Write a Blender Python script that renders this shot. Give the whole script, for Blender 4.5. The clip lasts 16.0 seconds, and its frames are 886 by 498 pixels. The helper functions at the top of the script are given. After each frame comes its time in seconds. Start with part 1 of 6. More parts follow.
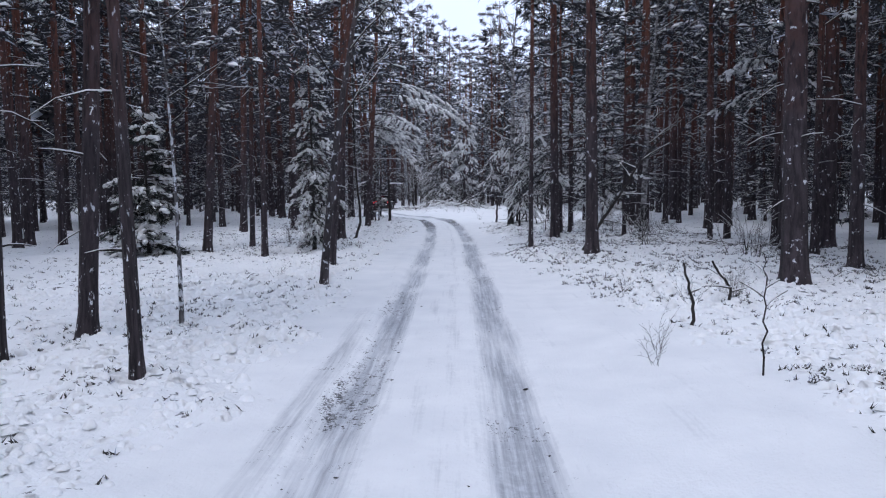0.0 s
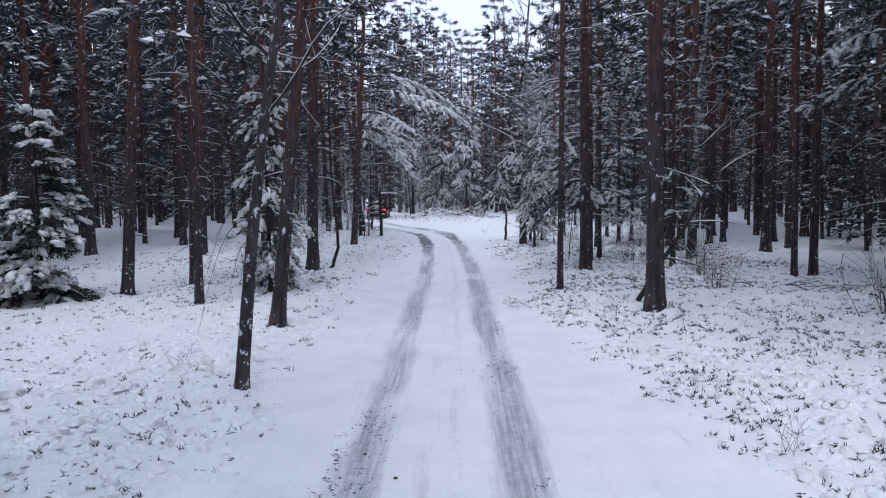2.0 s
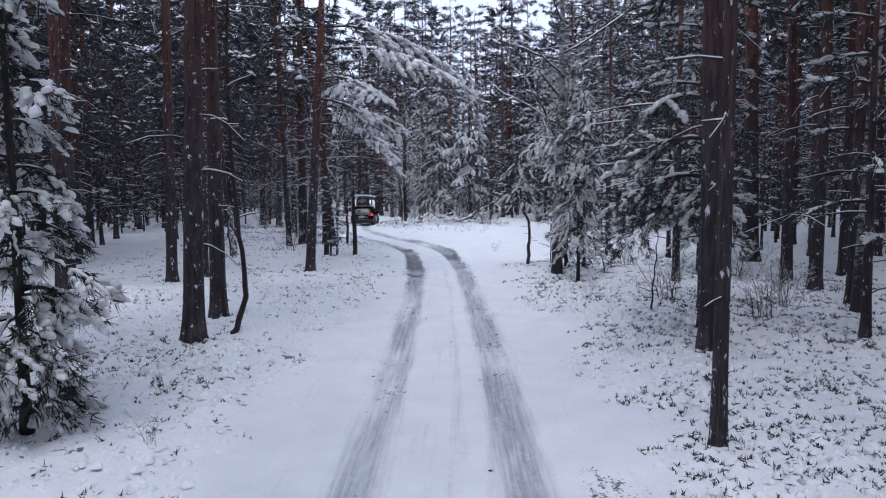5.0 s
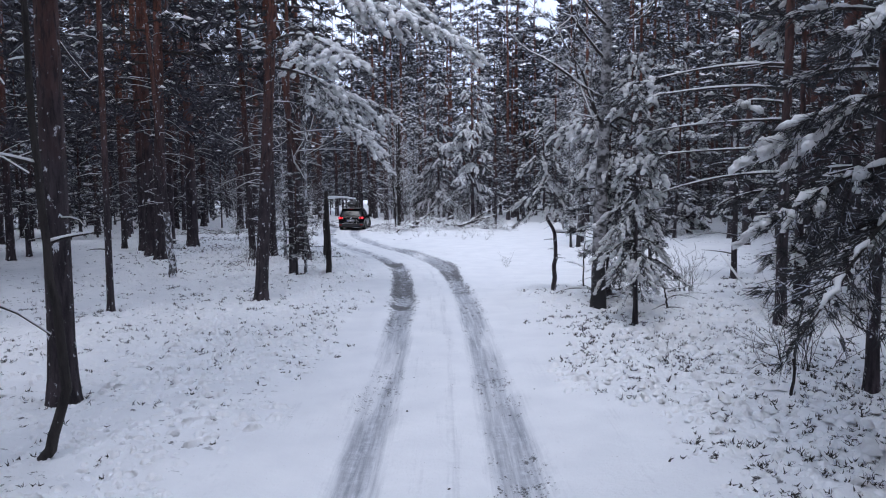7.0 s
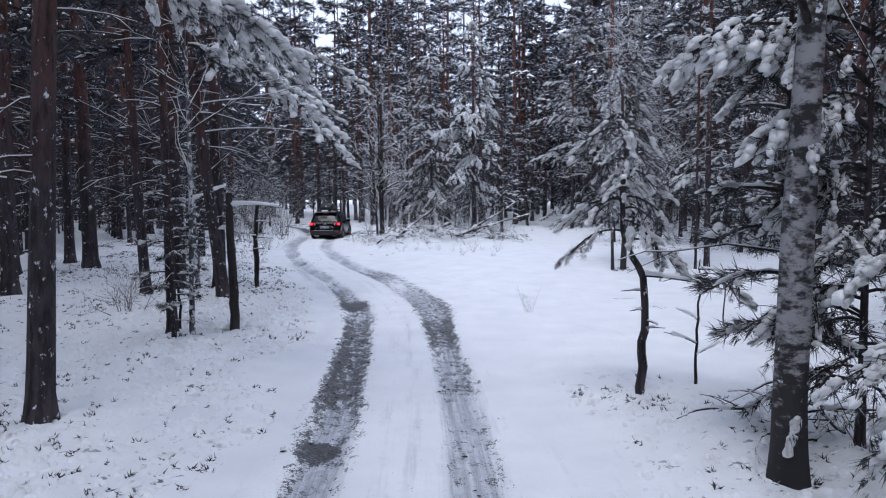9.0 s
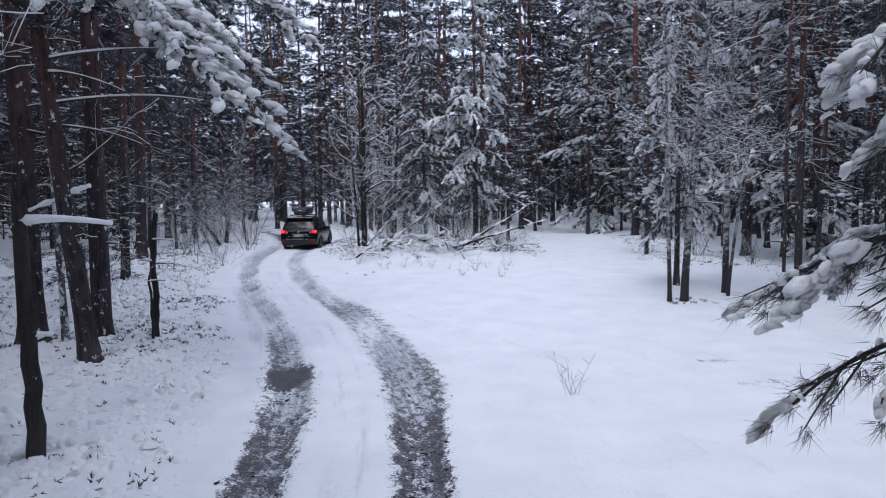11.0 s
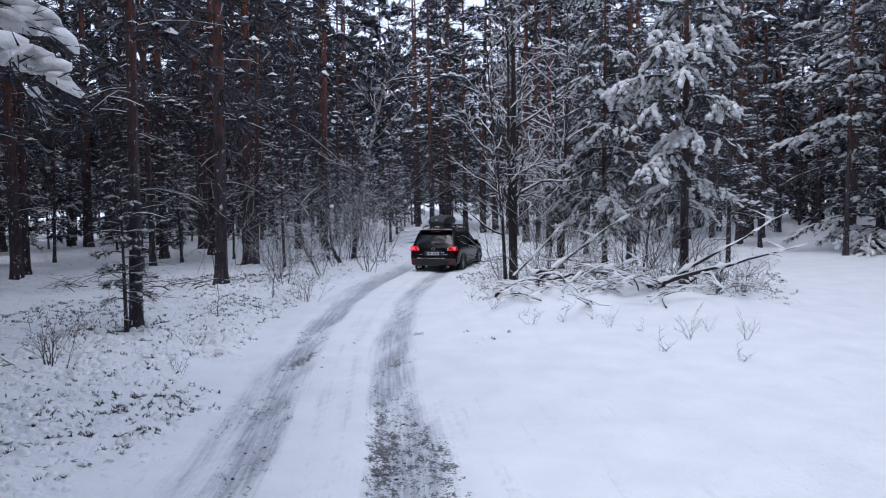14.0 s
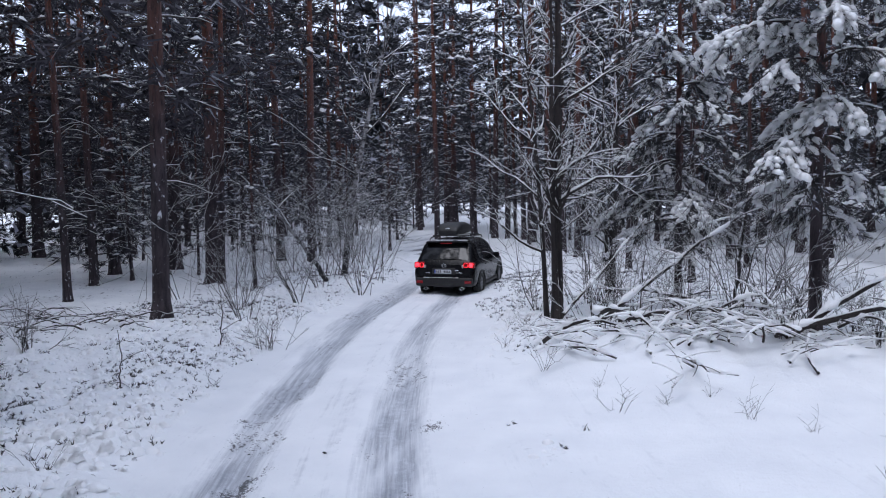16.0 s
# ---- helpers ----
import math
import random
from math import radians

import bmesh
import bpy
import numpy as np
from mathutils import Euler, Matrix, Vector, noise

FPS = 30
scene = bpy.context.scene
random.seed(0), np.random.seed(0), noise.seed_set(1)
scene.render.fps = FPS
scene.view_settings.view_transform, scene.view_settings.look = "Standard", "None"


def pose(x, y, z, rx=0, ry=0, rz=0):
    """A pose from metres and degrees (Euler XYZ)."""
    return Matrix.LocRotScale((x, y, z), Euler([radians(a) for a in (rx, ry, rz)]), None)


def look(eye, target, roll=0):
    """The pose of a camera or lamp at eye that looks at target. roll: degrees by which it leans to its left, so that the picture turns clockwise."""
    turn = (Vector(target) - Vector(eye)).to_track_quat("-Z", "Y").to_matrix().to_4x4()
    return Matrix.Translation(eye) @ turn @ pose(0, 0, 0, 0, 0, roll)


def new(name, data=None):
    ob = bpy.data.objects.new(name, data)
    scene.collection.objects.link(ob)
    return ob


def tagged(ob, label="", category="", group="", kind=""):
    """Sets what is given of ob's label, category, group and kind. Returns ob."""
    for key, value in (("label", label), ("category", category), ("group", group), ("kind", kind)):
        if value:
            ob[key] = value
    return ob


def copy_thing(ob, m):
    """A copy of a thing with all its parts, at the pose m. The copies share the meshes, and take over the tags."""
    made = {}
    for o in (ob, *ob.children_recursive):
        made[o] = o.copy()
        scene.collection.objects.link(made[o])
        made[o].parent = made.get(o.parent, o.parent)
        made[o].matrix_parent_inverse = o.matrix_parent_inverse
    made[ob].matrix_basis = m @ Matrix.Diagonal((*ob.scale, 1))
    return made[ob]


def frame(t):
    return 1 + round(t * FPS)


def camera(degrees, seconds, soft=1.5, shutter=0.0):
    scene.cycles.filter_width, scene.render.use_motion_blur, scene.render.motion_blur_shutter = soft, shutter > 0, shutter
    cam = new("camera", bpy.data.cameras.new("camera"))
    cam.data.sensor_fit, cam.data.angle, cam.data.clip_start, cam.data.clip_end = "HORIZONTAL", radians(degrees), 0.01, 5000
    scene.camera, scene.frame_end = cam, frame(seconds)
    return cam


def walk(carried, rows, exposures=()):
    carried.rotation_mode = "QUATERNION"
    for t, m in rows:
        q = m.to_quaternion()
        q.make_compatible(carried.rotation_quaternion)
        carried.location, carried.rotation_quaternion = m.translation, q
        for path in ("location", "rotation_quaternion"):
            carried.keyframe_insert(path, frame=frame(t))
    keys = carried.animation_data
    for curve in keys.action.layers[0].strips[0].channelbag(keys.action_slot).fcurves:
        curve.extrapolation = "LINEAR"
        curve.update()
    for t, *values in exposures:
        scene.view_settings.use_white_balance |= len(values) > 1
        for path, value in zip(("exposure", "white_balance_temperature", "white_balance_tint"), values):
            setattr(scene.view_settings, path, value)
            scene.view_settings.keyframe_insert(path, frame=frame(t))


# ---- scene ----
cam = camera(63.1, 16.0, soft=1.1)
METRES, EYE, TILT, LEAN, TURN = 56.6, 2.15, 0.0, 0.0, 0.0
ROWS = [
    (0.0, 0.0, 0.0, 0.0, -0.05, -4.71, 0.63),
    (0.5, 0.0002, 0.0324, 0.0004, -0.03, -4.7, 0.65),
    (1.0, 0.0005, 0.0604, 0.0073, -0.02, -4.71, 0.68),
    (1.5, 0.0009, 0.0877, 0.0097, -0.02, -4.67, 0.66),
    (2.0, 0.0012, 0.1158, 0.0098, -0.0, -4.65, 0.65),
    (2.5, 0.0015, 0.1473, 0.0102, 0.03, -4.62, 0.68),
    (3.0, 0.0018, 0.1849, 0.0106, 0.04, -4.65, 0.73),
    (3.5, 0.0023, 0.2199, 0.0104, 0.04, -4.68, 0.64),
    (4.0, 0.0032, 0.2549, 0.0105, 0.04, -4.66, 0.57),
    (6.5, 0.0051, 0.394, 0.0113, 0.04, -4.57, 0.55),
    (7.0, 0.0058, 0.4279, 0.0113, 0.07, -4.61, 0.51),
    (7.5, 0.0073, 0.4679, 0.0115, 0.09, -4.62, 0.58),
    (8.0, 0.0097, 0.5105, 0.0116, 0.1, -4.69, 0.58),
    (8.5, 0.011, 0.5542, 0.0116, 0.1, -4.71, 0.53),
    (9.0, 0.0117, 0.5995, 0.0119, 0.1, -4.68, 0.6),
    (11.5, 0.0157, 0.7408, 0.0126, 0.04, -4.64, 0.76),
    (12.0, 0.0165, 0.7666, 0.0131, 0.04, -4.68, 0.74),
    (12.5, 0.0168, 0.795, 0.0135, 2.97, -4.64, 0.78),
    (13.0, 0.0175, 0.8222, 0.0134, 8.62, -4.49, 0.87),
    (13.5, 0.0176, 0.856, 0.0138, 14.73, -4.38, 0.76),
    (14.0, 0.0152, 0.8928, 0.014, 14.77, -4.39, 0.78),
    (14.5, 0.0098, 0.9247, 0.0144, 14.77, -4.44, 0.82),
    (15.0, -0.0003, 0.9522, 0.0147, 14.78, -4.43, 0.94),
    (15.5, -0.0093, 0.9735, 0.0148, 14.81, -4.42, 1.05),
    (16.0, -0.018, 0.9927, 0.015, 14.79, -4.42, 0.96),
]
walk(cam, [(t, pose(0, 0, EYE, TILT, LEAN, TURN) @ pose(METRES * x, METRES * y, METRES * z, 90 + pitch, roll, yaw)) for t, x, y, z, yaw, pitch, roll in ROWS],
     exposures=[(0, -0.07), (2, -0.02), (4, -0.04), (6.5, 0.04), (9, 0.03), (11.5, -0.05), (13.5, -0.03), (16, -0.03)])


# ---- light ----
world = bpy.data.worlds.new("overcast_sky")
scene.world = world
world.use_nodes = True
wt = world.node_tree
wt.nodes.clear()
w_out = wt.nodes.new("ShaderNodeOutputWorld")
w_bg = wt.nodes.new("ShaderNodeBackground")
w_sky = wt.nodes.new("ShaderNodeTexSky")
w_sky.sky_type, w_sky.sun_disc = "NISHITA", False
w_sky.sun_elevation, w_sky.sun_rotation = radians(68), radians(-166)
w_scale = wt.nodes.new("ShaderNodeVectorMath")
w_scale.operation = "SCALE"
w_scale.inputs["Scale"].default_value = 0.07
w_cloud = wt.nodes.new("ShaderNodeTexNoise")
w_cloud.inputs["Scale"].default_value = 2.2
w_cloud.inputs["Detail"].default_value = 4
w_ramp = wt.nodes.new("ShaderNodeValToRGB")
w_ramp.color_ramp.elements[0].position, w_ramp.color_ramp.elements[1].position = 0.3, 0.75
w_ramp.color_ramp.elements[0].color = (0.80, 0.92, 1.23, 1)
w_ramp.color_ramp.elements[1].color = (0.99, 1.11, 1.42, 1)
w_mix = wt.nodes.new("ShaderNodeMix")
w_mix.data_type = "RGBA"
w_mix.inputs[0].default_value = 0.9
wt.links.new(w_sky.outputs[0], w_scale.inputs[0])
wt.links.new(w_scale.outputs[0], w_mix.inputs[6])
wt.links.new(w_cloud.outputs[0], w_ramp.inputs[0])
wt.links.new(w_ramp.outputs[0], w_mix.inputs[7])
wt.links.new(w_mix.outputs[2], w_bg.inputs[0])
wt.links.new(w_bg.outputs[0], w_out.inputs[0])
w_bg.inputs[1].default_value = 1.23
sun = new("sun", bpy.data.lights.new("sun", "SUN"))
sun.data.energy, sun.data.angle, sun.data.color = 1.05, radians(25), (0.96, 0.97, 1.06)
sun.matrix_basis = look((-12, -20, 125), (0, 30, 0))

# ---- materials ----
def material(name, rough=0.6, metal=0.0):
    m = bpy.data.materials.new(name)
    m.use_nodes = True
    b = m.node_tree.nodes["Principled BSDF"]
    b.inputs["Roughness"].default_value, b.inputs["Metallic"].default_value = rough, metal
    return m, m.node_tree, b


def node(nt, kind, **values):
    n = nt.nodes.new(kind)
    for key, value in values.items():
        if key.startswith("s_"):
            n.inputs[key[2:].replace("_", " ")].default_value = value
        else:
            setattr(n, key, value)
    return n


def noise_tex(nt, scale, detail=3.0, rough=0.5, stretch=None, coords="Object"):
    co = node(nt, "ShaderNodeTexCoord")
    n = node(nt, "ShaderNodeTexNoise", s_Scale=scale, s_Detail=detail, s_Roughness=rough)
    if stretch:
        mp = node(nt, "ShaderNodeMapping", s_Scale=stretch)
        nt.links.new(co.outputs[coords], mp.inputs[0])
        nt.links.new(mp.outputs[0], n.inputs["Vector"])
    else:
        nt.links.new(co.outputs[coords], n.inputs["Vector"])
    return n.outputs[0]


def ramp(nt, fac, *stops):
    r = node(nt, "ShaderNodeValToRGB")
    el = r.color_ramp.elements
    while len(el) < len(stops):
        el.new(0.5)
    for e, (p, c) in zip(el, stops):
        e.position, e.color = p, (*c, 1) if len(c) == 3 else c
    nt.links.new(fac, r.inputs[0])
    return r.outputs[0]


def grey(v):
    return (v, v, v)


def mixed(nt, fac, a, b):
    m = node(nt, "ShaderNodeMix", data_type="RGBA")
    for value, k in ((fac, 0), (a, 6), (b, 7)):
        if isinstance(value, (tuple, float, int)):
            m.inputs[k].default_value = value if k == 0 else (*value, 1)
        else:
            nt.links.new(value, m.inputs[k])
    return m.outputs[2]


def maths(nt, op, a, b=0.0):
    m = node(nt, "ShaderNodeMath", operation=op)
    for k, value in enumerate((a, b)):
        if isinstance(value, (float, int)):
            m.inputs[k].default_value = value
        else:
            nt.links.new(value, m.inputs[k])
    return m.outputs[0]


def bumped(nt, b, height, strength=0.4, distance=0.02):
    n = node(nt, "ShaderNodeBump", s_Strength=strength, s_Distance=distance)
    nt.links.new(height, n.inputs["Height"])
    nt.links.new(n.outputs[0], b.inputs["Normal"])


SNOW_A, SNOW_B = (0.89, 0.90, 0.92), (0.95, 0.955, 0.965)


def snow_material():
    m, nt, b = material("snow", 0.55)
    n = noise_tex(nt, 6, 4)
    nt.links.new(ramp(nt, n, (0.3, SNOW_A), (0.7, SNOW_B)), b.inputs["Base Color"])
    bumped(nt, b, noise_tex(nt, 30, 5, 0.6), 0.6, 0.03)
    b.inputs["Subsurface Weight"].default_value, b.inputs["Subsurface Scale"].default_value = 0.6, 0.12
    b.inputs["Subsurface Radius"].default_value = (0.9, 0.95, 1.0)
    return m


def lane_noise(nt, scale, detail, rough, stretch):
    """Noise that runs along the wheel tracks."""
    co = node(nt, "ShaderNodeAttribute", attribute_name="lane")
    mp = node(nt, "ShaderNodeMapping", s_Scale=stretch)
    n = node(nt, "ShaderNodeTexNoise", s_Scale=scale, s_Detail=detail, s_Roughness=rough)
    nt.links.new(co.outputs["Vector"], mp.inputs[0])
    nt.links.new(mp.outputs[0], n.inputs["Vector"])
    return n.outputs[0]


def ground_material():
    m, nt, b = material("snowy_ground", 0.6)
    snow = ramp(nt, noise_tex(nt, 1.3, 5), (0.3, (0.83, 0.845, 0.87)), (0.7, (0.915, 0.925, 0.94)))
    rut = node(nt, "ShaderNodeAttribute", attribute_name="rut").outputs["Fac"]
    dirt = node(nt, "ShaderNodeAttribute", attribute_name="dirt").outputs["Fac"]
    heath = node(nt, "ShaderNodeAttribute", attribute_name="heath").outputs["Fac"]
    streak = lane_noise(nt, 3.0, 5, 0.62, (8, 0.16, 1))
    grain = noise_tex(nt, 9.0, 6, 0.7)
    fine = noise_tex(nt, 30.0, 3, 0.6)
    litter = ramp(nt, noise_tex(nt, 22.0, 4, 0.7), (0.70, grey(0)), (0.73, grey(0.8)))
    snow = mixed(nt, litter, snow, (0.12, 0.10, 0.09))
    # slush in the ruts
    torn = maths(nt, "ADD", rut, maths(nt, "MULTIPLY", maths(nt, "SUBTRACT", grain, 0.5), 0.55))
    torn = maths(nt, "ADD", torn, maths(nt, "MULTIPLY", maths(nt, "SUBTRACT", streak, 0.5), 0.5))
    torn = maths(nt, "ADD", torn, maths(nt, "MULTIPLY", maths(nt, "SUBTRACT", lane_noise(nt, 1.5, 4, 0.6, (2.4, 0.35, 1)), 0.5), 0.8))
    slush_fac = maths(nt, "MULTIPLY", ramp(nt, torn, (0.10, grey(0)), (0.36, grey(0.35)), (0.6, grey(0.85)), (0.9, grey(1.0))), ramp(nt, streak, (0.25, grey(0.7)), (0.55, grey(1.0))))
    tread = lane_noise(nt, 2.2, 6, 0.7, (7, 0.3, 1))
    slush = ramp(nt, maths(nt, "ADD", maths(nt, "MULTIPLY", grain, 0.4), maths(nt, "MULTIPLY", tread, 0.6)), (0.34, (0.20, 0.215, 0.255)), (0.48, (0.36, 0.38, 0.425)), (0.62, (0.64, 0.665, 0.705)))
    col = mixed(nt, slush_fac, snow, slush)
    # bare wet earth
    speck = noise_tex(nt, 32.0, 3, 0.7)
    worn = noise_tex(nt, 0.45, 3, 0.6)
    rim = maths(nt, "MULTIPLY", maths(nt, "MULTIPLY", rut, maths(nt, "SUBTRACT", 1.0, rut)), ramp(nt, worn, (0.45, grey(0)), (0.62, grey(1.3))))
    dirt = maths(nt, "MAXIMUM", dirt, rim)
    clump = lane_noise(nt, 5.0, 6, 0.72, (1.6, 0.8, 1))
    soil = maths(nt, "ADD", maths(nt, "MULTIPLY", speck, 0.55), maths(nt, "MULTIPLY", clump, 0.55))
    stain = maths(nt, "ADD", dirt, maths(nt, "ADD", maths(nt, "MULTIPLY", maths(nt, "SUBTRACT", clump, 0.5), 1.7), maths(nt, "MULTIPLY", maths(nt, "SUBTRACT", speck, 0.5), 1.2)))
    stain = maths(nt, "MULTIPLY", ramp(nt, stain, (0.40, grey(0)), (0.50, grey(0.85))), ramp(nt, dirt, (0.04, grey(0)), (0.2, grey(1))))
    grit = maths(nt, "ADD", maths(nt, "MULTIPLY", fine, 0.5), maths(nt, "MULTIPLY", tread, 0.5))
    col = mixed(nt, stain, col, ramp(nt, grit, (0.40, (0.022, 0.022, 0.027)), (0.51, (0.085, 0.084, 0.102)), (0.64, (0.32, 0.325, 0.36))))
    spots = ramp(nt, maths(nt, "ADD", soil, maths(nt, "MULTIPLY", dirt, 0.27)), (0.705, grey(0)), (0.735, grey(1)))
    spots2 = maths(nt, "MULTIPLY", spots, ramp(nt, dirt, (0.02, grey(0)), (0.2, grey(1))))
    earth = ramp(nt, fine, (0.3, (0.014, 0.013, 0.015)), (0.7, (0.05, 0.046, 0.048)))
    col = mixed(nt, spots2, col, earth)
    # heather twigs between the lumps of snow; their dark also paints the hollows' shade
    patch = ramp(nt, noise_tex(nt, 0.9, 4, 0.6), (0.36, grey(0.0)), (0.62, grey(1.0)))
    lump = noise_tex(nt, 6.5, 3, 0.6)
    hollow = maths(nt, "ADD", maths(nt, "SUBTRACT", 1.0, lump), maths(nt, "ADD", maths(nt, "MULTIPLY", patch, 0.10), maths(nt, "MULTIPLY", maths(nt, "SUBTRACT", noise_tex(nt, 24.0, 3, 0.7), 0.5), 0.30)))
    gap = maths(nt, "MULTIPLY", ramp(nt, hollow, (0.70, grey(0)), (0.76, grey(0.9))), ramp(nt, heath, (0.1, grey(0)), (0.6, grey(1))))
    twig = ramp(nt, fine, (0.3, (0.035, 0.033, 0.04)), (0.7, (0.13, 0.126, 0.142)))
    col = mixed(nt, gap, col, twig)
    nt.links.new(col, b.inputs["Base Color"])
    wet = maths(nt, "SUBTRACT", 0.62, maths(nt, "MULTIPLY", spots2, 0.25))
    nt.links.new(wet, b.inputs["Roughness"])
    swell = maths(nt, "MULTIPLY", maths(nt, "MULTIPLY", lump, heath), 3.0)
    bumped(nt, b, maths(nt, "ADD", swell, maths(nt, "ADD", grain, maths(nt, "MULTIPLY", fine, 0.4))), 0.6, 0.035)
    return m


def bark_material(name, low, high, orange, flecks=0.62):
    m, nt, b = material(name, 0.85)
    n = noise_tex(nt, 9, 6, 0.65, (1, 1, 0.22))
    base = ramp(nt, n, (0.3, low), (0.7, high))
    co = node(nt, "ShaderNodeTexCoord")
    sep = node(nt, "ShaderNodeSeparateXYZ")
    nt.links.new(co.outputs["Object"], sep.inputs[0])
    h = maths(nt, "ADD", sep.outputs[2], maths(nt, "MULTIPLY", noise_tex(nt, 1.1, 3), 4.0))
    up = ramp(nt, maths(nt, "DIVIDE", h, 20.0), (0.25, grey(0)), (0.52, grey(1)))
    top = ramp(nt, noise_tex(nt, 14, 4, 0.6, (1, 1, 0.5)), (0.3, orange), (0.75, tuple(c * 1.7 for c in orange)))
    col = mixed(nt, up, base, top)
    crack = ramp(nt, noise_tex(nt, 17, 5, 0.7, (1, 1, 0.16)), (0.40, grey(0.7)), (0.50, grey(0)))
    col = mixed(nt, crack, col, tuple(0.75 * c for c in low))
    worn = ramp(nt, noise_tex(nt, 2.3, 4, 0.6, (1, 1, 0.5)), (0.5, grey(0)), (0.72, grey(0.45)))
    col = mixed(nt, worn, col, tuple(1.6 * c for c in high))
    spot = ramp(nt, noise_tex(nt, 9, 6, 0.66, (1, 1, 0.7)), (flecks, grey(0)), (flecks + 0.035, grey(1)))
    col = mixed(nt, spot, col, (0.78, 0.8, 0.84))
    nt.links.new(col, b.inputs["Base Color"])
    bumped(nt, b, maths(nt, "SUBTRACT", n, maths(nt, "MULTIPLY", crack, 0.5)), 1.0, 0.045)
    return m


def birch_material():
    m, nt, b = material("birch_bark", 0.7)
    n = noise_tex(nt, 6, 6, 0.68, (0.9, 0.9, 1.7))
    co = node(nt, "ShaderNodeTexCoord")
    sep = node(nt, "ShaderNodeSeparateXYZ")
    nt.links.new(co.outputs["Object"], sep.inputs[0])
    low = ramp(nt, maths(nt, "DIVIDE", sep.outputs[2], 10.0), (0.04, grey(0.24)), (0.13, grey(0.03)))
    f = maths(nt, "SUBTRACT", n, low)
    col = ramp(nt, f, (0.40, (0.022, 0.02, 0.022)), (0.45, (0.14, 0.135, 0.14)), (0.53, (0.34, 0.33, 0.34)))
    spot = ramp(nt, noise_tex(nt, 6, 5, 0.6), (0.66, grey(0)), (0.7, grey(1)))
    nt.links.new(mixed(nt, spot, col, (0.78, 0.8, 0.84)), b.inputs["Base Color"])
    bumped(nt, b, n, 0.6, 0.02)
    return m


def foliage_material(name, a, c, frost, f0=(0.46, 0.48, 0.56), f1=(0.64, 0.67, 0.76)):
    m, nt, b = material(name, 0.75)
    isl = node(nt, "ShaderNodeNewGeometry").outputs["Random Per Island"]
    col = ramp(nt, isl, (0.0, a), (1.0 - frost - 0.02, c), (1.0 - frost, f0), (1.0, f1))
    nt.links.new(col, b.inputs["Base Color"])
    return m


def plain_material(name, colour, rough=0.5, metal=0.0, vary=0.25, scale=12):
    m, nt, b = material(name, rough, metal)
    n = noise_tex(nt, scale, 4)
    lo, hi = tuple(c * (1 - vary) for c in colour), tuple(min(1, c * (1 + vary)) for c in colour)
    nt.links.new(ramp(nt, n, (0.3, lo), (0.7, hi)), b.inputs["Base Color"])
    return m


def glow_material(name, colour, power):
    m, nt, b = material(name, 0.25)
    b.inputs["Base Color"].default_value = (*colour, 1)
    b.inputs["Emission Color"].default_value = (*colour, 1)
    b.inputs["Emission Strength"].default_value = power
    return m


SNOW = snow_material()
GROUND = ground_material()
PINE_BARK = bark_material("pine_bark", (0.015, 0.011, 0.0145), (0.076, 0.057, 0.066), (0.145, 0.052, 0.034), 0.61)
SNOWY_BARK = bark_material("snow_plastered_bark", (0.03, 0.027, 0.03), (0.2, 0.19, 0.2), (0.2, 0.19, 0.19), 0.5)
OLD_BARK = bark_material("old_birch_bark", (0.02, 0.016, 0.019), (0.085, 0.072, 0.078), (0.1, 0.08, 0.08), 0.575)
SPRUCE_BARK = bark_material("spruce_bark", (0.015, 0.012, 0.012), (0.045, 0.037, 0.035), (0.04, 0.03, 0.026), 0.66)
BIRCH_BARK = birch_material()
TWIG = bark_material("twig_bark", (0.014, 0.011, 0.011), (0.042, 0.033, 0.031), (0.045, 0.032, 0.029), 0.65)
NEEDLES = foliage_material("snowy_pine_needles", (0.016, 0.0165, 0.021), (0.056, 0.057, 0.067), 0.2)
# Needles for the gloomy woods: shade is put into the dimmed frost colour.
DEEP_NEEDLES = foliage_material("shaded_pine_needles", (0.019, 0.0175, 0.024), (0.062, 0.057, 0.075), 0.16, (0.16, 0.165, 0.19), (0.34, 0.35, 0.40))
DARK_NEEDLES = foliage_material("pine_needles", (0.0155, 0.0155, 0.019), (0.054, 0.055, 0.061), 0.09)
SPRUCE_NEEDLES = foliage_material("spruce_needles", (0.010, 0.013, 0.012), (0.034, 0.040, 0.036), 0.05)
EARTH = plain_material("wet_earth", (0.024, 0.021, 0.022), 0.6, 0.0, 0.4, 30)
HEATHER = foliage_material("heather_twigs", (0.016, 0.014, 0.015), (0.065, 0.057, 0.055), 0.14)

# ---- mesh tools ----
class Heap:
    """Triangles gathered as arrays."""

    def __init__(self):
        self.v, self.t, self.n = [], [], 0

    def add(self, v, t):
        self.v.append(np.asarray(v, float).reshape(-1, 3))
        self.t.append(np.asarray(t, np.int64).reshape(-1, 3) + self.n)
        self.n += len(self.v[-1])

    def arrays(self):
        if not self.v:
            return np.zeros((0, 3)), np.zeros((0, 3), np.int64)
        return np.concatenate(self.v), np.concatenate(self.t)


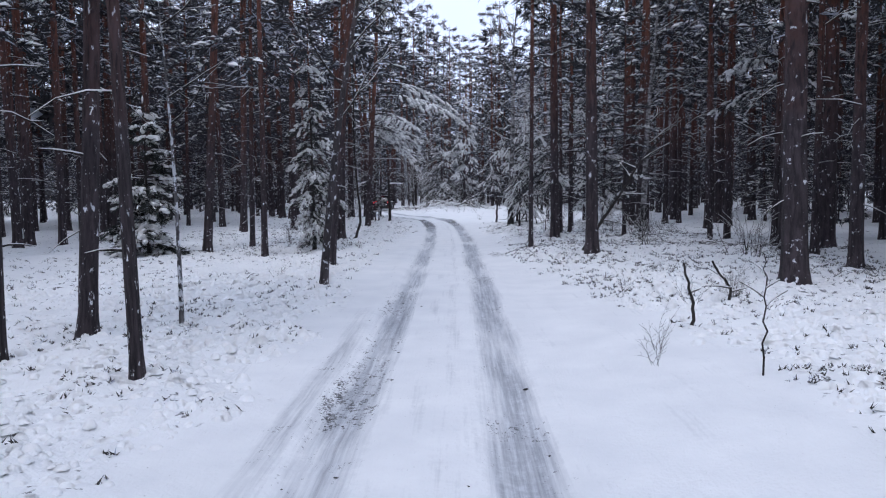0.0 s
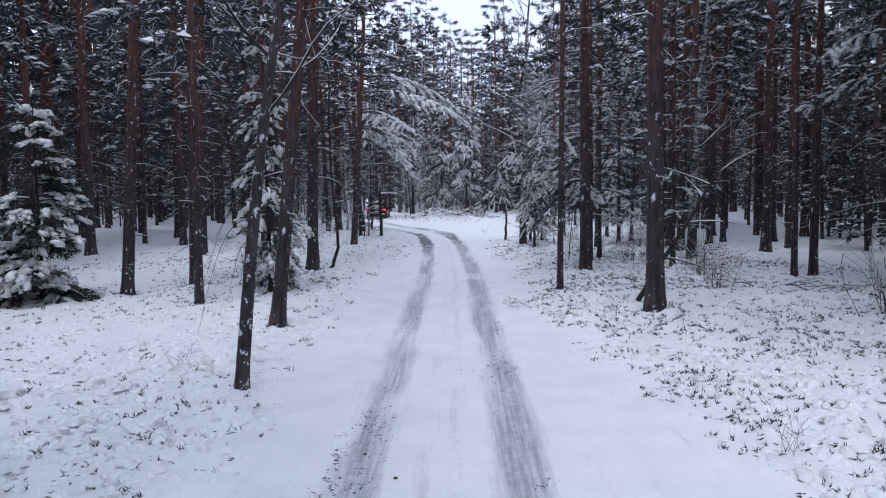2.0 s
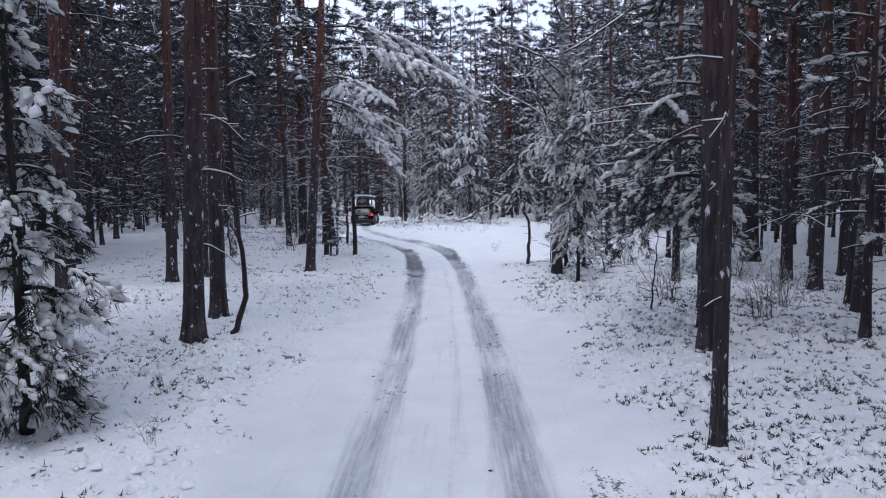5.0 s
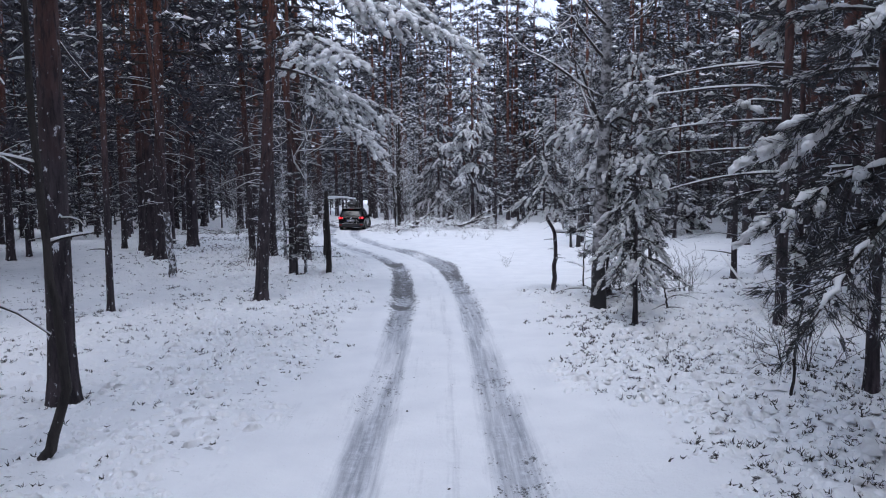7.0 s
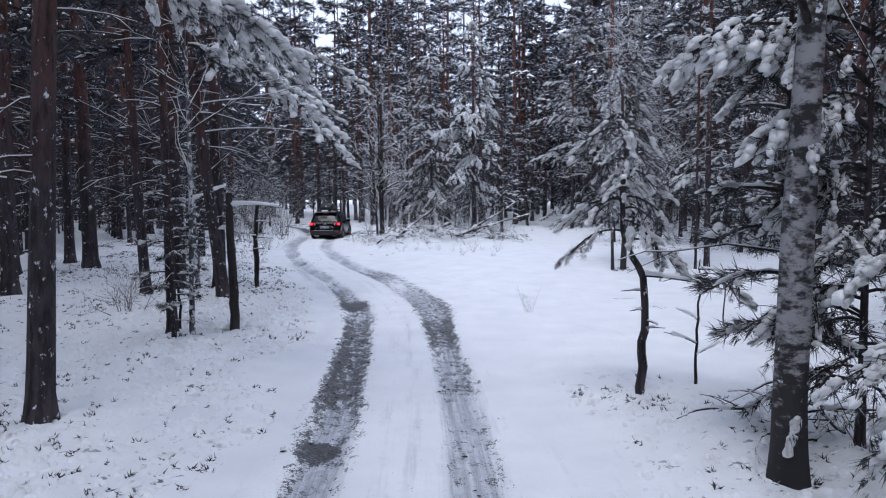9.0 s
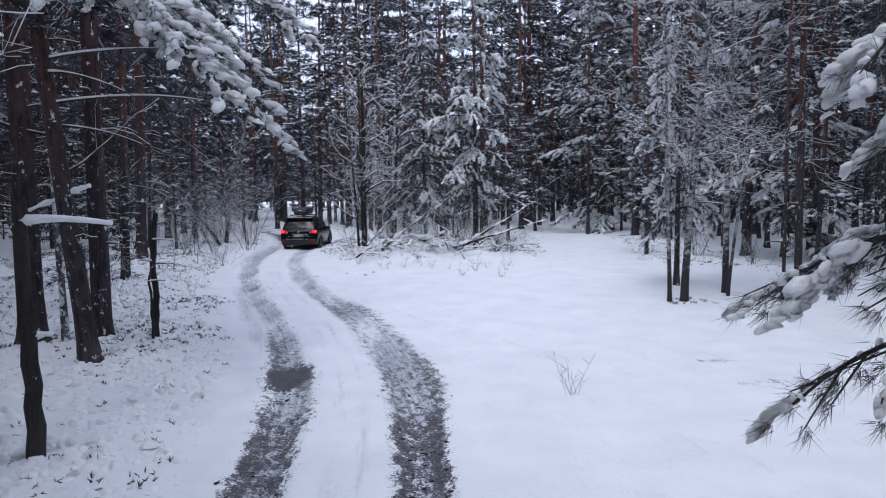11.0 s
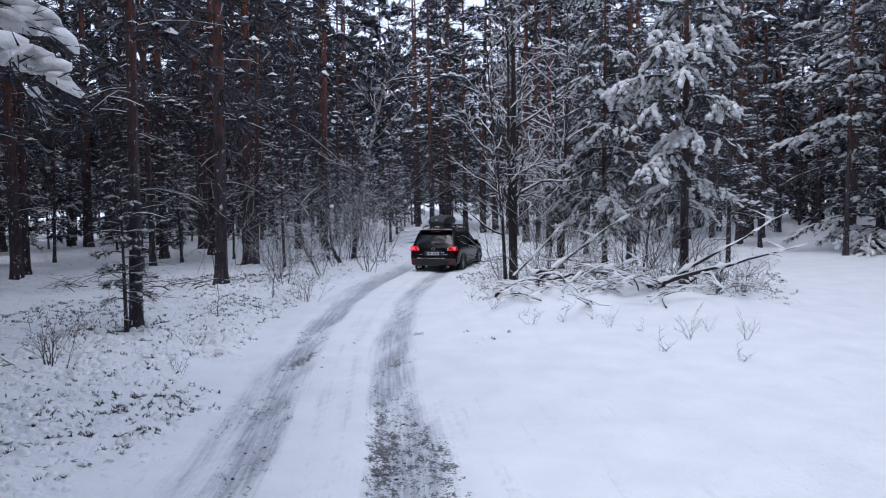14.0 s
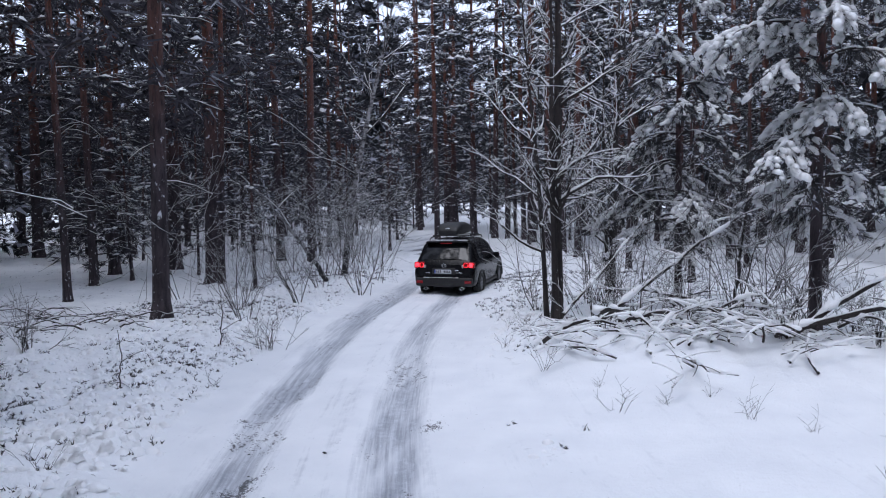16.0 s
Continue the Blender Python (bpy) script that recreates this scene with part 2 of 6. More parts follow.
def mesh_of(name, pieces, smooth=True):
    vs, ts, mats, n = [], [], [], 0
    me = bpy.data.meshes.new(name)
    for k, (heap, mat) in enumerate(pieces):
        v, t = heap.arrays()
        vs.append(v)
        ts.append(t + n)
        mats.append(np.full(len(t), k, np.int32))
        n += len(v)
        me.materials.append(mat)
    v, t, mi = np.concatenate(vs), np.concatenate(ts), np.concatenate(mats)
    me.vertices.add(len(v))
    me.vertices.foreach_set("co", v.astype(np.float32).ravel())
    me.loops.add(len(t) * 3)
    me.loops.foreach_set("vertex_index", t.astype(np.int32).ravel())
    me.polygons.add(len(t))
    me.polygons.foreach_set("loop_start", np.arange(0, len(t) * 3, 3, dtype=np.int32))
    me.polygons.foreach_set("material_index", mi)
    me.polygons.foreach_set("use_smooth", np.full(len(t), smooth))
    me.update(calc_edges=True)
    return me


def thing(name, label="", category="", group="", kind="", at=None):
    ob = new(name)
    ob.empty_display_size = 0.3
    if at is not None:
        ob.matrix_basis = at
    return tagged(ob, label, category, group, kind)


def part(name, heap, mat, parent, label="", smooth=True, at=None):
    ob = new(name, mesh_of(name, heap if isinstance(heap, list) else [(heap, mat)], smooth))
    ob.parent = parent
    if at is not None:
        ob.matrix_basis = at
    return tagged(ob, label)


def tube(heap, pts, radii, sides=6, cap=True, wobble=0.0, rng=None):
    pts, radii = np.asarray(pts, float), np.asarray(radii, float)
    k = len(pts)
    d = np.gradient(pts, axis=0)
    d /= np.linalg.norm(d, axis=1)[:, None] + 1e-9
    ref = np.where(np.abs(d[:, 2:3]) < 0.9, np.array([[0, 0, 1.0]]), np.array([[1.0, 0, 0]]))
    if abs(d[:, 2]).mean() > 0.75:
        ref = np.tile([[1.0, 0, 0]], (k, 1))
    else:
        ref = np.tile([[0, 0, 1.0]], (k, 1)) + np.array([[0.03, 0.05, 0]])
    u = np.cross(d, ref)
    u /= np.linalg.norm(u, axis=1)[:, None] + 1e-9
    w = np.cross(d, u)
    a = np.arange(sides) * 2 * math.pi / sides
    r = radii[:, None] * np.ones((k, sides))
    if wobble and rng is not None:
        r = r * (1 + rng.uniform(-wobble, wobble, (k, sides)))
    v = pts[:, None] + r[..., None] * (np.cos(a)[None, :, None] * u[:, None] + np.sin(a)[None, :, None] * w[:, None])
    i = np.arange(k - 1)[:, None] * sides
    j = np.arange(sides)[None]
    j2 = (j + 1) % sides
    q = np.stack([i + j, i + j2, i + sides + j2, i + sides + j], -1).reshape(-1, 4)
    t = [q[:, [0, 1, 2]], q[:, [0, 2, 3]]]
    v = v.reshape(-1, 3)
    if cap:
        v = np.concatenate([v, pts[-1:]])
        top = (k - 1) * sides
        t.append(np.stack([top + j[0], top + j2[0], np.full(sides, k * sides)], -1))
    heap.add(v, np.concatenate(t))


def unit(v):
    v = np.asarray(v, float)
    return v / (np.linalg.norm(v, axis=-1, keepdims=True) + 1e-9)


def dome(rings, sides):
    """A lump: a top, rings, a point below."""
    v = [(0, 0, 1.0)]
    for k in range(rings):
        f = (k + 1) / rings
        rr, z = math.sin(f * 1.75) / math.sin(1.571), math.cos(f * 1.75)
        v += [(rr * math.cos(2 * math.pi * (j + 0.5 * k) / sides), rr * math.sin(2 * math.pi * (j + 0.5 * k) / sides), z) for j in range(sides)]
    v.append((0, 0, -0.35))
    t = [(0, 1 + j, 1 + (j + 1) % sides) for j in range(sides)]
    for k in range(rings - 1):
        a = 1 + k * sides
        for j in range(sides):
            t += [(a + j, a + sides + j, a + sides + (j + 1) % sides), (a + j, a + sides + (j + 1) % sides, a + (j + 1) % sides)]
    a, last = 1 + (rings - 1) * sides, len(v) - 1
    t += [(a + (j + 1) % sides, a + j, last) for j in range(sides)]
    return np.array(v), np.array(t)


TENT = (np.array([(0, 0, 0.8), (1, 0.1, -0.05), (-0.1, 1, 0.05), (-1, -0.1, -0.05), (0.1, -1, 0.05)]), np.array([(0, 1, 2), (0, 2, 3), (0, 3, 4), (0, 4, 1)]))
PEBBLE = (np.array([(0, 0, 0.85)] + [(0.95 * math.cos(1.2566 * j), 0.95 * math.sin(1.2566 * j), 0.28) for j in range(5)] + [(0, 0, -0.4)]),
          np.array([(0, 1 + j, 1 + (j + 1) % 5) for j in range(5)] + [(6, 1 + (j + 1) % 5, 1 + j) for j in range(5)]))
DOMES = {0: TENT, 1: PEBBLE, 2: dome(2, 6), 3: dome(3, 9)}


def lumps(heap, centres, axes, sizes, rng, level=1, rough=0.22):
    """Lumps of snow: centres (n,3), long axes (n,3), sizes (n,3)."""
    centres, sizes = np.asarray(centres, float).reshape(-1, 3), np.asarray(sizes, float).reshape(-1, 3)
    if not len(centres):
        return
    u = unit(axes).reshape(-1, 3)
    side = unit(np.cross(np.array([[0, 0, 1.0]]), u) + 1e-6)
    up = np.cross(u, side)
    dv, dt = DOMES[level]
    p = dv[None] * sizes[:, None] * (1 + rng.uniform(-rough, rough, (len(centres), len(dv), 1)))
    v = centres[:, None] + p[..., :1] * u[:, None] + p[..., 1:2] * side[:, None] + p[..., 2:] * up[:, None]
    t = dt[None] + (np.arange(len(centres)) * len(dv))[:, None, None]
    heap.add(v, t)


def blades(heap, centres, axes, count, length, width, rng, spread=0.8):
    """Needle sprigs: count thin triangles from each centre, in a cone round its axis."""
    centres, axes = np.asarray(centres, float).reshape(-1, 3), unit(np.asarray(axes, float).reshape(-1, 3))
    n = len(centres)
    if not n:
        return
    d = unit(axes[:, None] + rng.normal(0, spread, (n, count, 3)) * 0.75)
    ln = length * rng.uniform(0.6, 1.2, (n, count, 1))
    side = unit(np.cross(d, rng.normal(0, 1, (n, count, 3)))) * width * 0.5
    base = centres[:, None] + rng.normal(0, length * 0.12, (n, count, 3))
    v = np.stack([base - side, base + side, base + d * ln], 2)
    heap.add(v, np.arange(n * count * 3).reshape(-1, 3))


# ---- the lie of the land ----
GRID = np.random.RandomState(5).uniform(-1, 1, (256, 256))


def vnoise(x, y, scale, seed=0):
    x, y = np.asarray(x, float) / scale + seed * 17.3, np.asarray(y, float) / scale + seed * 31.7
    i, j = np.floor(x).astype(int), np.floor(y).astype(int)
    fx, fy = x - i, y - j
    fx, fy = fx * fx * (3 - 2 * fx), fy * fy * (3 - 2 * fy)
    g = lambda a, b: GRID[a % 256, b % 256]
    return (g(i, j) * (1 - fx) + g(i + 1, j) * fx) * (1 - fy) + (g(i, j + 1) * (1 - fx) + g(i + 1, j + 1) * fx) * fy


def smooth(a, b, x):
    f = np.clip((np.asarray(x, float) - a) / (b - a), 0, 1)
    return f * f * (3 - 2 * f)


# middle of the road: x for each y
ROAD_Y = [-60, 5, 12, 22, 31, 38, 42, 46, 48.5, 51, 54, 57, 60, 62.4, 64, 66, 68, 70.5, 74, 78, 82, 88, 92, 100, 108, 125, 160]
ROAD_X = [-1.5, -0.2, -0.03, 0.14, 0.24, 0.22, 0.13, -0.1, -0.28, -0.56, -1.3, -2.2, -3.3, -4.15, -4.72, -5.25, -5.72, -6.25, -6.75, -7.1, -7.5, -8.9, -10.6, -14, -17, -23, -36]
_fy = np.arange(-80, 200, 0.25)
_fx = np.interp(_fy, ROAD_Y, ROAD_X)
_fx = np.convolve(np.pad(_fx, 7, mode="edge"), np.ones(15) / 15, "valid")


def road_x(y):
    return np.interp(y, _fy, _fx)


def road_dist(x, y):
    """Signed distance to the road's middle, to the right."""
    slope = (road_x(np.asarray(y) + 0.5) - road_x(np.asarray(y) - 0.5))
    return (x - road_x(y)) / np.sqrt(1 + slope * slope)


def clearing(x, y):
    """1 on the open snow beside the bend and on the side track."""
    e = ((x - 5.5) / 8.5) ** 2 + ((y - 58.5) / 10.5) ** 2
    a = 1 - smooth(0.75, 1.05, e + 0.15 * vnoise(x, y, 2.0, 3))
    f = np.clip((y - 62) / 60, 0, 1)
    mid = 5.5 + 9 * f
    b = (1 - smooth(1.6, 2.5, np.abs(x - mid))) * smooth(60, 64, y) * (1 - smooth(104, 110, y))
    return np.maximum(a, b)


def heath(x, y):
    d = road_dist(x, y)
    wob = 0.5 * vnoise(x, y, 1.6, 1) + 0.25 * vnoise(x, y, 0.6, 2)
    edge = np.where(d < 0, 1.75, 2.0 + 1.4 * (1 - smooth(9, 16, y)))
    h = smooth(edge - 0.1, edge + 0.9, np.abs(d) + wob)
    patch = 0.62 + 0.38 * smooth(-0.35, 0.45, vnoise(x, y, 3.1, 4) + 0.4 * vnoise(x, y, 1.2, 7))
    front = np.exp(-((((x - 0.8) / 5.0) ** 2 + ((y - 66.6) / 3.4) ** 2) ** 3))
    bay = np.exp(-((((x - 5.0) / 5.5) ** 2 + ((y - 49.0) / 6.0) ** 2) ** 3))
    thin = np.where(d < 0, 1 - 0.25 * smooth(38, 42, y) * (1 - smooth(52, 57, y)), 1 - 0.2 * smooth(32, 35, y) * (1 - smooth(45, 48, y)))
    return h * (1 - clearing(x, y)) * patch * (1 - front) * (1 - bay) * thin


def widened(y):
    """1 where the right-hand track is churned wide in the bend."""
    return smooth(48, 52, y) * (1 - smooth(58, 60.5, y))


def ruts(x, y):
    d = road_dist(x, y) + 0.05 * vnoise(y, y * 0, 3.0, 6)
    far = smooth(56, 61, y)
    fade = (0.62 + 0.3 * vnoise(x * 2.2, y * 0.45, 1.0, 8) + 0.2 * vnoise(x * 7, y * 0.5, 1.0, 19)) * (1 - 0.12 * far)
    g = 0.80 + 0.06 * far
    left = np.exp(-(((d + g) / (0.26 + 0.08 * far)) ** 4))
    w = widened(y)
    right = np.exp(-(((d - g - 0.18 * w) / (0.28 + 0.16 * w + 0.08 * far)) ** 4))
    turn = x + 0.98 - 0.52 * (58.6 - y) - 0.02 * (58.6 - y) ** 2
    swing = 0.2 * (np.exp(-((turn / 0.09) ** 2)) + 0.6 * np.exp(-(((turn + 0.4) / 0.08) ** 2))) * smooth(51, 53.5, y) * (1 - smooth(59.5, 62, y))
    old = 0.45 * np.exp(-(((d + 1.32) / 0.16) ** 2)) * smooth(-0.3, 0.4, vnoise(y, y * 0, 7, 9))
    thin = 0.22 * np.exp(-(((d - 0.18) / 0.07) ** 2)) + 0.16 * np.exp(-(((d + 0.12) / 0.06) ** 2))
    return np.clip((left + right) * fade + old + thin + swing, 0, 1), left, right


def dirt(x, y):
    d = road_dist(x, y)
    wide_l = np.exp(-(((d + 0.85) / (0.33 + 0.16 * smooth(40.5, 41.5, y) * (1 - smooth(43, 44, y)) + 0.14 * smooth(49, 50, y) * (1 - smooth(52, 53, y)))) ** 4))
    w = widened(y)
    wide_r = np.exp(-(((d - 0.82 - 0.2 * w) / (0.32 + 0.2 * w)) ** 4))
    rim_r = 0.7 + 0.6 * np.exp(-(((np.abs(d - 0.8 - 0.2 * w) - 0.27 - 0.14 * w) / 0.15) ** 2))
    patch = smooth(0.0, 0.7, vnoise(x, y, 2.2, 11)) * 0.6
    rim = 0.75 + 0.5 * np.exp(-(((np.abs(np.abs(d) - 0.8) - 0.27) / 0.13) ** 2))
    stretch_l = smooth(37, 40, y) * (1 - smooth(53, 57, y)) * (0.44 + 0.16 * vnoise(y, y * 0, 1.6, 28))
    stretch_r = smooth(38, 41, y) * (1 - smooth(57, 62, y)) * (0.2 + 0.14 * smooth(44, 48, y) + 0.2 * vnoise(y, y * 0, 2.0, 27))
    start = (1 - smooth(6, 13, y)) * 0.14
    bend = smooth(82, 86, y) * (1 - smooth(94, 98, y)) * 0.8
    out = rim * wide_l * (stretch_l + 0.5 * patch + start + bend) + rim_r * wide_r * (stretch_r + 0.12 * w + 0.5 * patch + bend)
    for px, py, rx, ry, much in ((-1.62, 51.7, 0.27, 0.62, 1.0), (-0.75, 41.7, 0.2, 0.26, 1.0), (-8.0, 81.8, 0.6, 0.9, 0.9), (-4.95, 62.6, 0.16, 0.9, 0.42), (-3.25, 62.4, 0.14, 0.9, 0.40),
                                 (-3.55, 64.9, 0.22, 0.3, 0.42), (-3.0, 62.6, 0.2, 0.25, 0.35), (5.3, 52.3, 0.5, 0.2, 0.4), (5.6, 50.9, 0.6, 0.2, 0.4), (1.75, 23.6, 0.35, 1.2, 0.42)):
        out = out + much * np.exp(-((((x - px) / rx) ** 2 + ((y - py) / ry) ** 2) ** 2))
    return np.clip(out, 0, 1)


def land(x, y):
    """Height of the snow."""
    x, y = np.asarray(x, float), np.asarray(y, float)
    d = np.abs(road_dist(x, y))
    off = smooth(1.2, 4.0, d)
    r, left, right = ruts(x, y)
    h = heath(x, y)
    z = 0.10 * off * vnoise(x, y, 9.0, 12) + 0.05 * off + 0.02 * vnoise(x, y, 1.1, 13) * off
    z = z + h * (0.085 * vnoise(x, y, 0.6, 14) + 0.10 * np.abs(vnoise(x, y, 0.34, 15)) + 0.05 * vnoise(x, y, 0.19, 38) + 0.02)
    z = z - 0.055 * (left + right) - 0.02 * r + 0.012 * vnoise(x, y, 0.25, 16) * (left + right)
    z = z + 0.035 * np.exp(-(((d - 1.25) / 0.16) ** 2)) * (0.6 + 0.5 * vnoise(x, y, 1.3, 17))
    drift = np.exp(-((((x - 0.3) / 3.0) ** 2 + ((y - 69.0) / 1.5) ** 2) ** 1.5))
    z = z + drift * (0.36 + 0.14 * vnoise(x, y, 0.7, 36) + 0.09 * vnoise(x, y, 0.33, 37))
    return z + 0.012 * vnoise(x, y, 0.4, 18) + 0.03 * clearing(x, y) * vnoise(x, y, 1.7, 20)


def spread(lo, hi, step, far, count):
    inner = np.arange(lo, hi, step)
    g = np.geomspace(step, far, count).cumsum()
    return np.concatenate([(lo - g)[::-1], inner, inner[-1] + g])


def build_ground():
    xs = spread(-12.0, 9.0, 0.115, 260, 52)
    ys = spread(2.0, 80, 0.15, 300, 46)
    X, Y = np.meshgrid(xs, ys)
    nx, ny = len(xs), len(ys)
    heap = Heap()
    i = (np.arange(ny - 1)[:, None] * nx + np.arange(nx - 1)[None]).ravel()
    q = np.stack([i, i + 1, i + nx + 1, i + nx], -1)
    Z = land(X, Y)
    heap.add(np.stack([X, Y, Z], -1), np.concatenate([q[:, [0, 1, 2]], q[:, [0, 2, 3]]]))
    me = mesh_of("ground", [(heap, GROUND)])
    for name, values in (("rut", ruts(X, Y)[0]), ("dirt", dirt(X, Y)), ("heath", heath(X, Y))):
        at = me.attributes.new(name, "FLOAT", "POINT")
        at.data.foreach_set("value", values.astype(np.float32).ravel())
    at = me.attributes.new("lane", "FLOAT_VECTOR", "POINT")
    at.data.foreach_set("vector", np.stack([road_dist(X, Y), Y, 0 * Y], -1).astype(np.float32).ravel())
    tagged(new("ground", me), "snow-covered forest floor crossed by a rutted slushy dirt road", "ground", kind="structure")


build_ground()

# ---- trees ----
def trunk_line(height, rng, bend=0.007, rings=11):
    z = np.concatenate([[-0.2, 0.0, 0.12, 0.35], np.linspace(0.8, height, rings)])
    a, b = rng.uniform(0, 6.28, 2)
    off = bend * height * np.clip(z / height, 0, 1) ** 1.5
    return np.stack([off * np.cos(a) + 0.25 * bend * height * np.sin(z * 0.7 + b) * np.clip(z / height, 0, 1),
                     off * np.sin(a) + 0.2 * bend * height * np.cos(z * 0.6 + b) * np.clip(z / height, 0, 1), z], -1)


def trunk_radius(z, height, d, flare=0.4):
    z = np.asarray(z, float)
    f = np.clip(1 - z / height, 0.03, 1)
    return d / 2 * f ** 0.75 * (1 + flare * np.exp(-np.clip(z, 0, None) / 0.22))


def on_line(pts, z):
    return np.array([np.interp(z, pts[:, 2], pts[:, 0]), np.interp(z, pts[:, 2], pts[:, 1]), z])


def limb_curve(start, az, length, rise, droop, rng, k=6, sway=0.06):
    s = np.linspace(0, 1, k)
    side = sway * length * np.sin(s * 3.5 + rng.uniform(0, 6)) * s
    c, n = math.cos(az), math.sin(az)
    return np.stack([start[0] + length * s * c - side * n, start[1] + length * s * n + side * c,
                     start[2] + length * (rise * s - droop * s * s)], -1)


class Crown:
    """Limbs, needles and snow of one tree."""

    def __init__(self, rng):
        self.limb, self.needle, self.snow, self.rng = Heap(), Heap(), Heap(), rng
        self.c, self.a = [], []

    def bare(self, pts, r0, snow=0.8, sides=4, r1=0.004):
        k = len(pts)
        rad = np.linspace(r0, r1, k)
        tube(self.limb, pts, rad, sides, False)
        if snow > 0:
            keep = max(2, k - int(self.rng.integers(0, 2)))
            lift = pts[:keep] + np.stack([np.zeros(keep), np.zeros(keep), rad[:keep] * 0.8 + 0.006], -1)
            tube(self.snow, lift, (rad[:keep] * 0.75 + 0.010) * snow * self.rng.uniform(0.5, 1.2, keep), sides, True)

    def clods(self, line, axes, w, level=2):
        """A run of rounded, uneven lumps of snow."""
        m = len(line)
        r = w * self.rng.uniform(0.6, 1.4, (m, 1)) * np.array([[1.55, 0.95, 0.85]]) * self.rng.uniform(0.8, 1.2, (m, 3))
        lumps(self.snow, line, axes + self.rng.normal(0, 0.22, (m, 3)), r, self.rng, level, 0.14)

    def leafy(self, start, az, length, rise, droop, r0, twigs, tuft, snow=1.0, first=0.25, level=1, hang=0.15, fat=1.0, stub=0.18):
        """A limb with side twigs that carry needle tufts under pads of snow. level 0 is plain, 2 and 3 are full."""
        rng = self.rng
        if level < 2:
            snow *= rng.uniform(0.2, 1.7)
            rise += rng.uniform(-0.25, 0.2)
        pts = limb_curve(start, az, length, rise, droop, rng, 4 if level < 2 else 7)
        tube(self.limb, pts, np.linspace(r0, 0.006, len(pts)), 3 if level < 2 else 5, False)
        seg = np.linspace(0, 1, len(pts))
        at = lambda s: np.array([np.interp(s, seg, pts[:, i]) for i in range(3)])
        cs, ax = [], []
        load = rng.choice([0.3, 0.9, 1.35]) if fat < 1.25 or level < 3 else 1.35
        for j in range(twigs):
            s = first + (1 - first) * (j + rng.uniform(0, 0.8)) / twigs
            p = at(min(s, 1))
            sign = 1 if j % 2 else -1
            l2 = (0.42 * length * (1 - s) + stub) * rng.uniform(0.6, 1.1) * (1.25 if level > 1 else 1.0)
            l2 = min(l2, 1.1)
            a2 = az + sign * rng.uniform(0.5, 1.15) if s < 0.93 else az
            d = np.array([math.cos(a2), math.sin(a2), rng.uniform(-0.1, 0.25) - hang])
            gap = tuft * (0.9 if level < 2 else 0.55)
            n = max(1, int(round(l2 / gap)))
            loaded = rng.uniform() < 0.56 * min(1.5, snow) * (load if level > 1 else 1.0)
            for q in range(n):
                f = (q + 0.6) / n
                c = p + d * l2 * f + np.array([0, 0, -0.25 * hang * l2 * f * f]) + rng.normal(0, 0.02, 3)
                cs.append(c)
                ax.append(d + np.array([0, 0, 0.05 - 0.4 * hang]))
            if loaded and level > 1:
                for _ in range(int(rng.integers(1, 3)) + int(l2 / 0.45)):
                    f0 = rng.uniform(0.05, 0.8)
                    w = rng.uniform(0.03, 0.058) * (0.55 + 0.45 * snow) * fat
                    span = rng.uniform(0.10, 0.32) / l2
                    m = max(2, int(span * l2 / (0.8 * w)) + 1)
                    f = np.linspace(f0, min(1.12, f0 + span), m)
                    fall = -0.25 * hang * l2 * f * f + 0.45 * w - rng.uniform(0, 0.8) * hang * l2 * (f - f0) ** 2
                    line = p + d * l2 * f[:, None] + np.stack([np.zeros(m), np.zeros(m), fall], -1) + rng.normal(0, 0.3 * w, (m, 3))
                    self.clods(line, np.tile(d, (m, 1)), w, level)
            if level > 1:
                tube(self.limb, [p, p + d * l2], [0.008, 0.003], 3, False)
        cs.append(pts[-1])
        ax.append(pts[-1] - pts[-2])
        cs, ax = np.array(cs), np.array(ax)
        self.c.append(cs)
        self.a.append(ax)
        if snow > 0 and level < 2:
            pick = rng.uniform(0, 1, len(cs)) < 0.55 * snow
            c2, a2 = cs[pick], ax[pick].copy()
            m = len(c2)
            size = tuft * rng.uniform(0.15, 0.55, (m, 1)) * np.array([[1.0, 0.6, 0.5]]) * (0.7 + 0.3 * snow)
            lumps(self.snow, c2 + unit(a2) * tuft * 0.25 + np.array([[0, 0, tuft * 0.14]]), a2, size, rng, level)
        elif snow > 0:
            s0 = rng.uniform(0.05, 0.3)
            while s0 < 0.97:
                s1 = min(1.03, s0 + rng.uniform(0.15, 0.5) / length)
                m = max(4, int((s1 - s0) * length / 0.06))
                s = np.linspace(s0, s1, m)
                ridge = np.stack([np.interp(s, seg, pts[:, i]) for i in range(3)], -1)
                w = (0.022 * fat + r0 * 0.3) * (0.45 + 0.9 * s * min(1.4, load)) * rng.uniform(0.5, 1.35, m)
                w[0], w[-1] = 0.008, 0.012
                ridge += np.stack([rng.normal(0, 0.012, m), rng.normal(0, 0.012, m), r0 * (1 - s) + 0.55 * w], -1)
                if level > 2:
                    self.clods(ridge, np.gradient(ridge, axis=0), float(w.mean()) * 1.25, 3)
                else:
                    tube(self.snow, ridge, w, 5, True, 0.16, rng)
                s0 = s1 + rng.uniform(0.0, 0.22) / length

    def finish(self, count, length, width, spread=0.75):
        if self.c:
            blades(self.needle, np.concatenate(self.c), np.concatenate(self.a), count, length, width, self.rng, spread)


